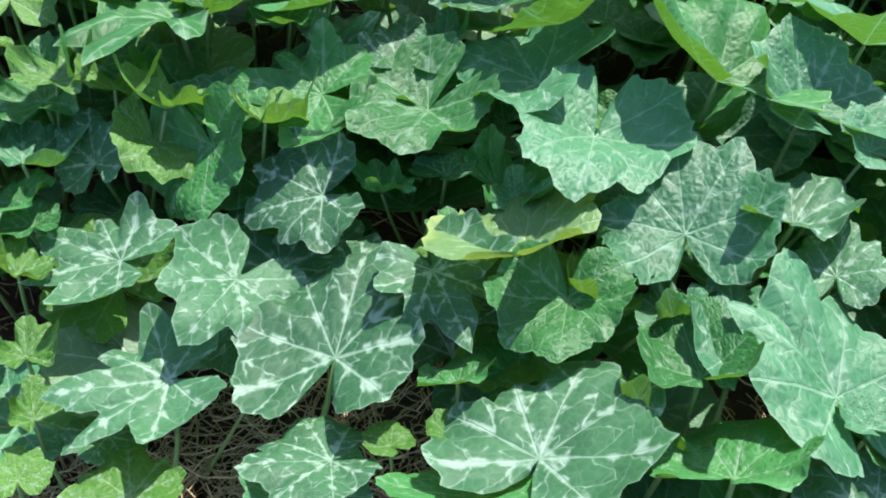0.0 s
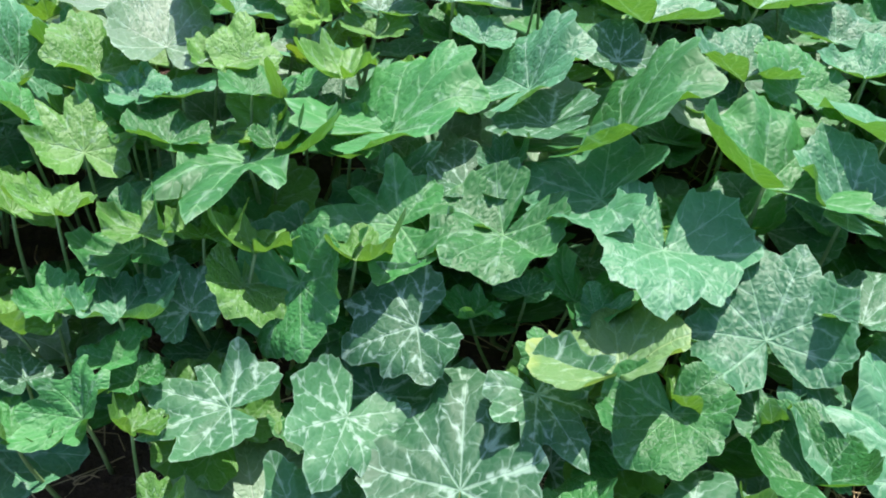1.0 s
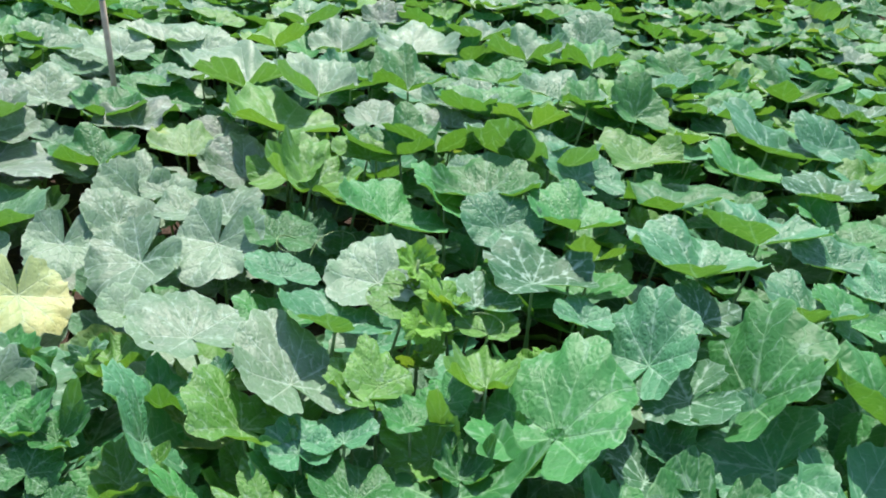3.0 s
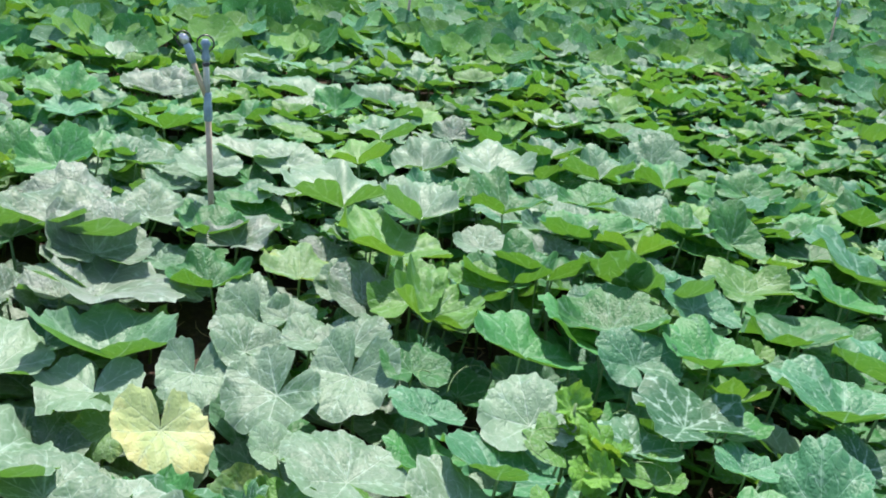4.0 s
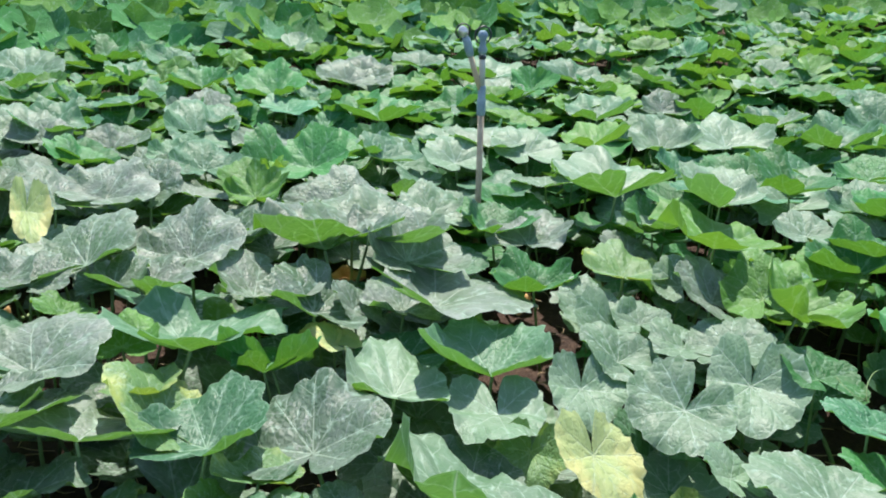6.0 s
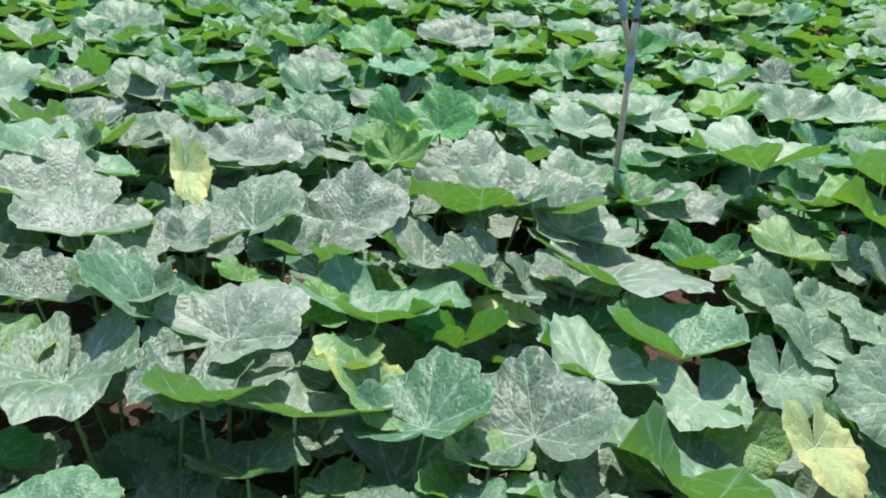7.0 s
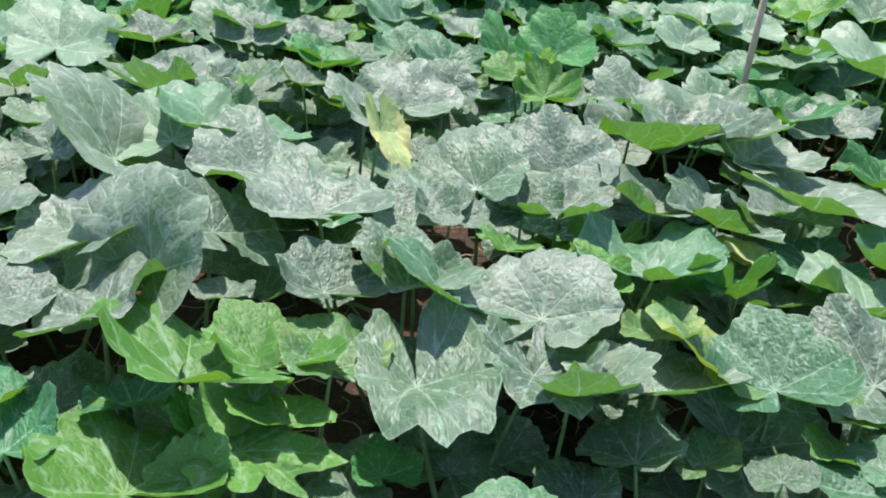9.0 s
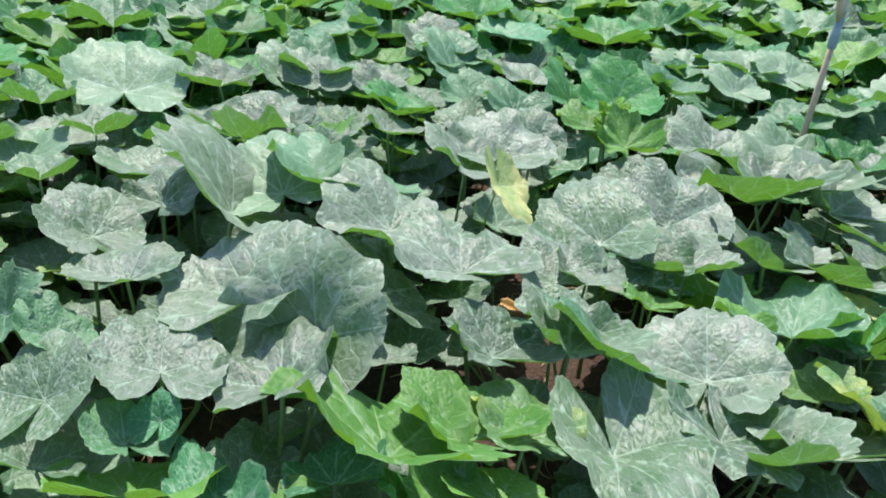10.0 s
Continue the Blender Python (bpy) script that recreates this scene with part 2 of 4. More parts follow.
# ---------------------------------------------------------------- ground
def ground_z(x, y):
    """The soil's height: nearly level on the bed, a furrow along the near edge, rising gently away from the near edge."""
    far = (x + 1.0) * 0.55 + (y - 2.0) * 0.83 - 3.0
    rise = 0.0 if far <= 0 else 0.115 * far * far / (far + 3.0)
    f = min(1.0, max(0.0, (y + 0.58 * x - 0.7) / 0.8))       # the walker's furrow lies lower than the bed
    return rise - 0.16 * (1 - f * f * (3 - 2 * f))


def build_ground():
    steps = sorted({round(-9 + 0.15 * i, 3) for i in range(121)} | {-400.0, -120.0, -50.0, -25.0, -14.0, 14.0, 20.0, 30.0, 50.0, 120.0, 400.0})
    verts, faces, n = [], [], len(steps)
    for j, y in enumerate(steps):
        for i, x in enumerate(steps):
            near = abs(x) < 9.5 and abs(y) < 9.5
            z = ground_z(max(-60, min(60, x)), max(-60, min(60, y)))
            if near:
                z += 0.05 * (noise.noise((x * 1.1, y * 1.1, 0)) + 0.5 * noise.noise((x * 4, y * 4, 3)))
            verts.append((x, y, z - 0.02))
    for j in range(n - 1):
        for i in range(n - 1):
            a = j * n + i
            faces.append((a, a + 1, a + n + 1, a + n))
    ob = new("ground", mesh_from("ground", verts, faces, SOIL))
    return tagged(ob, "reddish brown bare field soil under the squash leaves", "ground", kind="structure")


build_ground()


# ---------------------------------------------------------------- the leaf blade
RIBS = (0.0, 0.68, -0.68, 1.38, -1.38, 2.10, -2.10)      # directions of the main veins from the tip, radians
EDGE = {                                                 # reach of the blade, by the angle from the tip
    "lobed": ((0.0, 1.0), (0.22, 0.87), (0.45, 0.70), (0.68, 0.86), (0.98, 0.69), (1.38, 0.80), (1.65, 0.71), (2.0, 0.68), (2.35, 0.62), (2.68, 0.50), (2.95, 0.14)),
    "star": ((0.0, 1.0), (0.22, 0.76), (0.44, 0.54), (0.68, 0.88), (1.00, 0.56), (1.38, 0.82), (1.68, 0.62), (2.05, 0.66), (2.40, 0.60), (2.70, 0.46), (2.95, 0.14)),
    "angled": ((0.0, 1.0), (0.22, 0.93), (0.45, 0.86), (0.68, 0.92), (1.02, 0.84), (1.38, 0.88), (1.70, 0.81), (2.05, 0.77), (2.35, 0.71), (2.70, 0.57), (3.00, 0.14)),
    "round": ((0.0, 0.95), (0.25, 0.94), (0.45, 0.90), (0.68, 0.93), (1.02, 0.88), (1.38, 0.90), (1.70, 0.86), (2.05, 0.84), (2.40, 0.78), (2.75, 0.64), (3.04, 0.14)),
}
LAST = {"lobed": 2.95, "star": 2.95, "angled": 3.00, "round": 3.04}


def outline(angle, shape):
    """The blade's reach in a direction: a pointed middle lobe, shoulders, side lobes, and a wide notch at the stalk."""
    a, marks = abs(angle), EDGE[shape]
    for (a0, r0), (a1, r1) in zip(marks, marks[1:]):
        if a <= a1:
            f = (a - a0) / (a1 - a0)
            f = f if a0 == 0 else f * f * (3 - 2 * f)
            return r0 + (r1 - r0) * f
    return marks[-1][1]


def leaf_mesh(name, shape, seed, cone, cup, fold, wave, droop, basal=0.0, bend=1.0, rings=10, spokes=84):
    """One blade, its stalk joint at the origin, its tip near +y at length 1, its upper face to +z."""
    rng = random.Random(seed)
    ph = [rng.uniform(0, 6.28) for _ in range(8)]
    lop = rng.uniform(-0.10, 0.10)
    vee, skew = rng.uniform(0.0, 0.20) * bend, rng.uniform(-0.10, 0.10) * bend
    turn_down = [rng.uniform(-0.26, 0.16) * bend for _ in RIBS]
    curl = [rng.choice((0.0, 0.2, 0.35, 0.55)) * bend if abs(q) > 1 else rng.choice((0.0, -0.25)) * bend for q in RIBS]
    edge_step = 2 * LAST[shape] / (spokes - 1)
    angles = [-LAST[shape] + edge_step * k for k in range(spokes)]
    for rib in RIBS:                                     # spokes run exactly along the main veins
        k = min(range(spokes), key=lambda q: abs(angles[q] - rib))
        angles[k] = rib
    verts, flat = [(0.0, 0.0, 0.0)], [(0.0, 0.0)]
    for i in range(1, rings + 1):
        f = i / rings
        for k, a in enumerate(angles):
            r = outline(a, shape) * (1 + lop * math.sin(a) + 0.05 * math.sin(2 * a + ph[0]) + 0.04 * math.sin(3 * a + ph[1]))
            tooth = 0.020 * math.sin(a * 17 + ph[2]) + 0.016 * math.sin(a * 29 + ph[3]) + 0.05 * noise.noise((a * 2.3, seed * 5.0, 1.0))
            r *= 1 + tooth * f ** 4
            if i == rings:
                r *= 1 + rng.uniform(-0.016, 0.016)              # fine teeth along the margin
            r *= f
            x, y = r * math.sin(a), r * math.cos(a)
            rib = min(RIBS, key=lambda q: abs(q - a))
            away = min(1.0, abs(a - rib) / 0.36)
            z = cone * r + cup * r * r + fold * r * away * 0.9 * (1 - 0.4 * f)
            z += wave * f ** 2.5 * (math.sin(a * 5 + ph[4]) * 0.6 + math.sin(a * 9 + ph[5]) * 0.4)
            z -= droop * f ** 3 * r
            z += basal * max(0.0, abs(a) - 1.45) * r
            z += vee * abs(x) + skew * x * y
            lobe = RIBS.index(rib)
            z += turn_down[lobe] * f ** 2 * r * (1 - 0.7 * away)
            z += curl[lobe] * max(0.0, f - 0.45) ** 2 * r * 3.3 * (1 - 0.5 * away)
            z += 0.11 * bend * noise.noise((x * 1.7 + seed * 3.1, y * 1.7, seed * 0.7)) * f
            z += 0.030 * noise.noise((x * 4 + seed, y * 4, seed * 1.7)) * f + 0.012 * noise.noise((x * 11, y * 11 + seed, 2.0)) * min(1, f * 2)
            verts.append((x, y, z))
            flat.append((x, y))
    faces = []
    for k in range(spokes - 1):
        faces.append((0, 1 + k + 1, 1 + k))
    for i in range(rings - 1):
        for k in range(spokes - 1):
            a = 1 + i * spokes + k
            faces.append((a, a + 1, a + 1 + spokes, a + spokes))
    me = bpy.data.meshes.new(name)
    me.from_pydata(verts, [], faces)
    me.polygons.foreach_set("use_smooth", [True] * len(me.polygons))
    uv_v, uv_f, uv_r = me.uv_layers.new(name="veins"), me.uv_layers.new(name="flat"), me.uv_layers.new(name="rim")
    for poly in me.polygons:
        mid = [sum(flat[v][q] for v in poly.vertices) / len(poly.vertices) for q in (0, 1)]
        am = math.atan2(mid[0], mid[1])
        rib = min(RIBS, key=lambda q: abs(q - am))
        s, c = math.sin(rib), math.cos(rib)
        for li in poly.loop_indices:
            x, y = flat[me.loops[li].vertex_index]
            uv_v.data[li].uv = (x * s + y * c, abs(x * c - y * s))
            uv_f.data[li].uv = (x, y)
            uv_r.data[li].uv = (((me.loops[li].vertex_index - 1) // spokes + 1) / rings, 0.0)
    me.materials.append(LEAF["green"])
    if me.polygons[len(me.polygons) // 2].normal.z < 0:
        me.flip_normals()
    me.update()
    return me


BLADES = {
    "lobed": [leaf_mesh("blade_lobed", "lobed", s, 0.04, 0.06, 0.030, 0.030, 0.10, 0.12, 0.45) for s in (11, 12, 13, 14, 15, 16)],
    "angled": [leaf_mesh("blade_angled", "angled", s, 0.10, 0.08, 0.022, 0.045, 0.12, 0.50, 0.60) for s in (21, 22, 23, 24, 25, 26, 27, 28)],
    "round": [leaf_mesh("blade_round", "round", s, 0.07, 0.05, 0.014, 0.034, 0.10, 0.42, 0.40) for s in (31, 32, 33, 34, 35, 36)],
    "cupped": [leaf_mesh("blade_cupped", "angled", s, 0.20, 0.13, 0.024, 0.075, 0.12, 0.62, 0.75) for s in (41, 42, 43, 44, 45, 46)],
    "star": [leaf_mesh("blade_star", "star", s, 0.05, 0.06, 0.035, 0.040, 0.12, 0.16, 0.6) for s in (61, 62, 63)],
    "crinkled": [leaf_mesh("blade_crinkled", "lobed", s, 0.12, 0.15, 0.14, 0.130, 0.0, 0.15, 1.2) for s in (51, 52, 53, 54)],
}


# ---------------------------------------------------------------- plants
PLANT = {}
CELL = 0.95
PLANT_LABEL = "sprawling squash plant with broad silver-mottled green leaves on soil"


def plant_at(x, y):
    """The plant that a leaf at (x, y) belongs to: an Empty at its root."""
    key = (math.floor(x / CELL), math.floor(y / CELL))
    if key not in PLANT:
        px, py = (key[0] + 0.5) * CELL, (key[1] + 0.5) * CELL
        ob = new("squash_plant")
        ob.empty_display_size = 0.1
        ob.location = (px, py, ground_z(px, py))
        tagged(ob, PLANT_LABEL, "squash plant", group="squash plants of the field")
        PLANT[key] = ob
    return PLANT[key]


TAKEN = []


def leaf(x, y, z, heading, lean, roll, size, wide=1.0, blade="angled", skin="green", stalk=True, keep=True):
    """One leaf: its stalk joint at (x, y, z), its tip towards heading (degrees from +y, clockwise), raised by lean, turned about its midrib by roll."""
    rng = random.Random(round(x * 7919 + y * 104729 + z * 1299709))
    root = plant_at(x, y)
    at = Matrix.Translation((x, y, z)) @ Euler((radians(lean), radians(roll), radians(-heading))).to_matrix().to_4x4()
    at = at @ Matrix.Diagonal((size * wide, size, size, 1))
    me = BLADES[blade][rng.randrange(len(BLADES[blade]))]
    ob = new("leaf", me)
    ob.parent = root
    base = Matrix.Translation(root.location)
    ob.matrix_basis = base.inverted() @ at
    ob.material_slots[0].link = "OBJECT"
    ob.material_slots[0].material = LEAF[skin]
    mid = at @ Vector((0, 0.3, 0))
    if keep:
        TAKEN.append((mid.x, mid.y, size * 0.62 * wide, z))
    if stalk:
        foot = Vector((x + (root.location.x - x) * 0.16 + rng.uniform(-0.06, 0.06), y + (root.location.y - y) * 0.16 + rng.uniform(-0.06, 0.06), ground_z(x, y)))
        top = Vector((x, y, z - 0.002))
        back = at.to_3x3() @ Vector((0, -0.10, -0.12))
        pts = []
        for i in range(7):
            f = i / 6
            p = foot.lerp(top, f) + back * (4 * f * f * (1 - f)) * 1.2
            pts.append(p - top)
        r = 0.0028 + 0.010 * size
        v, fc = tube(pts, [r * (1.35 - 0.5 * i / 6) for i in range(7)], 6)
        st = new("petiole", mesh_from("petiole", v, fc, STALK))
        st.parent = ob
        st.matrix_parent_inverse = at.inverted() @ Matrix.Translation(top)
    return ob


# ---------------------------------------------------------------- leaves that stand out
leaf(0.488, 0.659, 0.272, 24, -10, -34, 0.152, 0.86, "angled", "green")
leaf(0.149, 0.663, 0.190, 1, -34, -10, 0.142, 1.09, "lobed", "green")
leaf(0.243, 0.706, 0.223, 30, 7, -25, 0.219, 0.99, "lobed", "mottled")
leaf(-0.321, 0.706, 0.068, -18, -13, -3, 0.116, 0.99, "lobed", "bright")
leaf(0.687, 0.728, 0.304, -2, -2, 1, 0.067, 0.93, "angled", "sea")
leaf(-0.040, 0.737, 0.142, -108, 11, 20, 0.140, 0.91, "lobed", "mottled")
leaf(-0.493, 0.739, 0.042, -25, 8, 18, 0.066, 0.90, "lobed", "bright")
leaf(0.044, 0.766, 0.141, -34, 2, 11, 0.051, 0.93, "angled", "bright")
leaf(0.124, 0.774, 0.166, -11, -2, 7, 0.046, 0.92, "angled", "bright")
leaf(0.655, 0.775, 0.306, -14, 16, 9, 0.239, 0.75, "lobed", "sea")
leaf(0.475, 0.812, 0.285, -2, -10, -20, 0.178, 0.51, "angled", "green")
leaf(-0.392, 0.832, 0.027, -174, 30, -7, 0.091, 0.96, "lobed", "mottled")
leaf(-0.496, 0.834, 0.060, -28, 7, 29, 0.074, 0.89, "crinkled", "bright")
leaf(0.141, 0.855, 0.180, 11, -14, -29, 0.088, 0.86, "angled", "green")
leaf(0.537, 0.857, 0.298, 10, 0, -3, 0.216, 0.49, "lobed", "sea")
leaf(-0.171, 0.887, 0.091, -6, -11, 8, 0.047, 1.00, "angled", "green")
leaf(-0.301, 0.888, 0.103, -103, -1, 2, 0.182, 0.93, "star", "mottled")
leaf(-0.047, 0.903, 0.165, 12, 6, -19, 0.267, 0.78, "lobed", "mottled")
leaf(-0.541, 0.941, 0.073, -19, 3, 6, 0.074, 0.87, "crinkled", "bright")
leaf(0.306, 0.968, 0.263, -168, 2, 18, 0.131, 1.01, "angled", "green")
leaf(0.720, 0.987, 0.336, 30, 19, -26, 0.124, 0.78, "lobed", "mottled")
leaf(0.098, 1.046, 0.226, 157, -3, 2, 0.158, 0.96, "star", "mottled")
leaf(0.243, 1.057, 0.261, 11, -6, -26, 0.251, 0.62, "angled", "yellowing")
leaf(-0.223, 1.064, 0.155, -157, 15, -24, 0.174, 0.83, "lobed", "mottled")
leaf(0.505, 1.082, 0.315, 7, 22, -17, 0.230, 0.81, "lobed", "sea")
leaf(0.681, 1.091, 0.344, 39, 5, -14, 0.187, 0.55, "angled", "mottled")
leaf(-0.427, 1.111, 0.129, -70, -4, -8, 0.171, 0.96, "star", "mottled")
leaf(-0.595, 1.183, 0.127, -32, 13, -4, 0.087, 0.77, "angled", "green")
leaf(-0.094, 1.214, 0.224, -103, -15, -11, 0.155, 1.06, "lobed", "mottled")
leaf(0.857, 1.253, 0.388, -22, 27, 10, 0.096, 0.93, "angled", "sea")
leaf(0.124, 1.282, 0.236, 29, 18, -21, 0.077, 0.90, "angled", "sea")
leaf(-0.513, 1.301, 0.181, -10, 23, -24, 0.130, 0.83, "lobed", "mottled")
leaf(-0.308, 1.333, 0.223, -170, -25, 35, 0.156, 0.92, "angled", "green")
leaf(-0.418, 1.343, 0.210, 158, -0, -19, 0.124, 0.79, "angled", "bright")
leaf(0.768, 1.356, 0.397, -12, 27, 7, 0.190, 0.83, "angled", "sea")
leaf(-0.267, 1.372, 0.244, 5, 4, -7, 0.112, 0.97, "crinkled", "green")
leaf(-0.631, 1.419, 0.223, -9, 12, -18, 0.156, 0.78, "crinkled", "green")
leaf(0.939, 1.545, 0.437, -22, 6, 16, 0.184, 1.10, "angled", "sea")
leaf(-0.589, 1.077, 0.117, -26, 7, 24, 0.084, 0.79, "crinkled", "bright")
leaf(-0.787, 1.087, 0.092, -23, 7, 27, 0.090, 0.80, "crinkled", "green")
leaf(-0.674, 1.107, 0.114, 18, 37, -29, 0.113, 0.86, "crinkled", "green")
leaf(-0.790, 1.200, 0.110, -24, 6, 24, 0.092, 0.90, "lobed", "mottled")
leaf(-0.642, 1.221, 0.135, 13, 10, -16, 0.090, 0.86, "angled", "green")
leaf(-0.816, 1.276, 0.157, -42, 15, 36, 0.092, 0.91, "crinkled", "bright")
leaf(-0.636, 1.285, 0.181, -20, -12, 16, 0.132, 0.92, "crinkled", "sea")
leaf(-0.753, 1.307, 0.178, -22, 4, 10, 0.101, 0.87, "crinkled", "green")
leaf(0.381, 1.303, 0.334, -162, 12, -2, 0.217, 0.79, "angled", "sea")
leaf(-0.206, 1.316, 0.294, 15, -20, -3, 0.097, 1.04, "crinkled", "bright")
leaf(-0.392, 1.362, 0.271, 18, -15, -6, 0.108, 0.99, "crinkled", "bright")
leaf(0.084, 1.380, 0.306, -134, 9, 1, 0.211, 0.70, "angled", "green")
leaf(-0.490, 1.402, 0.277, 10, -10, -2, 0.099, 1.02, "crinkled", "bright")
leaf(-0.600, 1.420, 0.275, 7, 6, -7, 0.116, 0.93, "crinkled", "bright")
leaf(-0.114, 1.428, 0.288, -83, -1, -16, 0.186, 1.07, "star", "green")
leaf(0.622, 1.432, 0.393, 11, 14, 15, 0.245, 0.86, "cupped", "green")
leaf(0.289, 1.439, 0.351, -59, -5, -3, 0.189, 1.00, "angled", "sea")
leaf(-0.766, 1.459, 0.282, 1, 0, 0, 0.099, 1.02, "crinkled", "bright")
leaf(-0.865, 1.511, 0.247, -23, 17, 34, 0.140, 0.71, "angled", "bright")
leaf(0.033, 1.539, 0.301, 1, 13, 6, 0.141, 0.82, "angled", "mottled")
leaf(-0.588, 1.541, 0.243, 1, 4, 0, 0.143, 0.88, "lobed", "sea")
leaf(-0.416, 1.599, 0.315, -166, 19, 10, 0.305, 0.81, "star", "green")
leaf(0.361, 1.600, 0.391, 74, 42, -33, 0.289, 0.82, "angled", "green")
leaf(-0.745, 1.629, 0.310, -18, 29, 13, 0.155, 0.90, "star", "bright")
leaf(-0.365, 1.637, 0.331, 11, 8, -4, 0.092, 0.91, "crinkled", "green")
leaf(-0.577, 1.646, 0.325, -11, 6, 9, 0.147, 0.67, "angled", "green")
leaf(0.223, 1.657, 0.387, -61, 1, 1, 0.160, 1.00, "angled", "mottled")
leaf(-0.121, 1.664, 0.356, 54, 28, -13, 0.271, 0.73, "angled", "green")
leaf(-0.887, 1.729, 0.325, -31, 21, 42, 0.121, 0.90, "angled", "green")
leaf(0.805, 1.736, 0.449, -0, 32, 10, 0.150, 0.89, "round", "green")
leaf(-0.564, 1.773, 0.361, 16, 8, -14, 0.108, 0.84, "angled", "sea")
leaf(-0.659, 1.775, 0.355, 1, 21, -7, 0.106, 0.74, "angled", "sea")
leaf(0.703, 1.777, 0.446, 18, 6, 1, 0.183, 0.83, "cupped", "sea")
leaf(-0.419, 1.779, 0.369, -8, 8, 16, 0.115, 0.85, "angled", "green")
leaf(0.197, 1.780, 0.405, 58, 43, -24, 0.212, 0.77, "angled", "sea")
leaf(1.026, 1.804, 0.452, 39, 18, -17, 0.155, 0.74, "cupped", "sea")
leaf(-0.218, 1.826, 0.390, 16, 4, -11, 0.141, 0.78, "crinkled", "bright")
leaf(0.428, 1.875, 0.435, 14, 29, 5, 0.140, 0.79, "angled", "mottled")
leaf(-0.750, 1.876, 0.359, -32, 28, 17, 0.165, 0.81, "angled", "bright")
leaf(-0.501, 1.883, 0.382, -27, 23, 14, 0.107, 0.84, "angled", "bright")
leaf(-0.446, 1.899, 0.389, -5, 33, 10, 0.134, 0.82, "lobed", "bright")
leaf(-0.936, 1.906, 0.342, -56, 65, 39, 0.185, 0.85, "round", "sea")
leaf(0.116, 1.950, 0.432, 15, 20, 3, 0.109, 0.80, "angled", "sea")
leaf(-0.622, 1.971, 0.376, -3, 19, 5, 0.221, 0.62, "round", "pale")
leaf(-0.141, 1.974, 0.425, 43, 16, -6, 0.102, 0.90, "angled", "bright")
leaf(1.059, 2.015, 0.444, 15, 23, -2, 0.165, 0.91, "angled", "sea")
leaf(0.544, 2.041, 0.458, 3, 10, 3, 0.221, 0.98, "cupped", "sea")
leaf(-0.128, 2.076, 0.441, 20, 14, 3, 0.135, 0.93, "angled", "mottled")
leaf(-0.479, 2.110, 0.400, -7, 9, 18, 0.204, 0.75, "angled", "sea")
leaf(0.059, 2.120, 0.458, -4, 17, 10, 0.186, 1.05, "angled", "mottled")
leaf(-0.291, 2.137, 0.430, 4, 12, 5, 0.134, 0.92, "lobed", "bright")
leaf(0.906, 2.180, 0.453, 12, 6, 5, 0.230, 0.96, "cupped", "sea")
leaf(0.287, 2.180, 0.468, 13, -1, 7, 0.100, 0.99, "cupped", "bright")
leaf(-0.791, 2.246, 0.348, -11, 14, 2, 0.209, 0.71, "round", "pale")
leaf(-0.317, 2.256, 0.430, 16, 28, -7, 0.165, 0.87, "round", "pale")
leaf(0.334, 2.348, 0.475, 16, 13, -1, 0.191, 0.89, "cupped", "green")
leaf(0.110, 2.407, 0.473, 7, 36, -6, 0.148, 0.90, "round", "sea")
leaf(-0.526, 2.415, 0.388, -6, 18, 10, 0.123, 0.89, "round", "sea")
leaf(0.758, 2.435, 0.464, 4, 3, -2, 0.210, 0.90, "angled", "green")
leaf(1.577, 2.494, 0.410, 13, 16, -3, 0.210, 0.95, "angled", "mottled")
leaf(0.037, 2.633, 0.462, -41, 41, 13, 0.162, 0.95, "round", "green")
leaf(0.581, 2.718, 0.469, -11, 33, 7, 0.187, 0.92, "round", "sea")
leaf(0.194, 2.734, 0.468, 23, 35, -7, 0.141, 0.82, "round", "sea")
leaf(1.346, 2.743, 0.422, -10, 28, 11, 0.212, 0.94, "angled", "green")
leaf(0.898, 2.809, 0.466, -3, 16, 4, 0.226, 0.92, "angled", "bright")
leaf(0.441, 2.895, 0.467, -2, 7, 7, 0.225, 1.06, "cupped", "mottled")
leaf(-0.695, 2.921, 0.349, -8, 17, 4, 0.127, 0.91, "round", "pale")
leaf(-0.886, 2.949, 0.319, -11, 31, 7, 0.163, 0.76, "round", "pale")
leaf(2.060, 2.959, 0.410, 10, 40, 7, 0.228, 0.89, "round", "sea")
leaf(1.723, 2.973, 0.412, -12, 28, 12, 0.340, 0.98, "angled", "sea")
leaf(-0.340, 3.014, 0.419, 26, 35, -18, 0.179, 0.84, "angled", "bright")
leaf(0.040, 3.020, 0.463, 36, 23, -8, 0.220, 0.82, "cupped", "green")
leaf(-0.072, 3.031, 0.456, -1, 27, 1, 0.150, 0.89, "angled", "bright")
leaf(1.135, 3.164, 0.516, 25, 42, 9, 0.199, 0.79, "cupped", "green")
leaf(-0.509, 3.197, 0.397, 16, 36, -13, 0.124, 0.82, "round", "pale")
leaf(0.937, 3.224, 0.534, 29, 21, -2, 0.165, 0.86, "cupped", "green")
leaf(0.291, 3.264, 0.488, 2, 24, 0, 0.138, 0.93, "round", "pale")
leaf(0.515, 3.273, 0.504, 18, 15, -7, 0.200, 1.13, "cupped", "green")
leaf(-0.905, 3.443, 0.311, -6, 19, 1, 0.178, 0.94, "cupped", "green")
leaf(2.483, 3.605, 0.410, 14, 23, 1, 0.226, 0.97, "cupped", "green")
leaf(-1.421, 2.378, 0.326, 0, 9, 16, 0.179, 0.87, "angled", "pale")
leaf(-0.918, 2.418, 0.328, -4, 32, 11, 0.092, 0.89, "round", "pale")
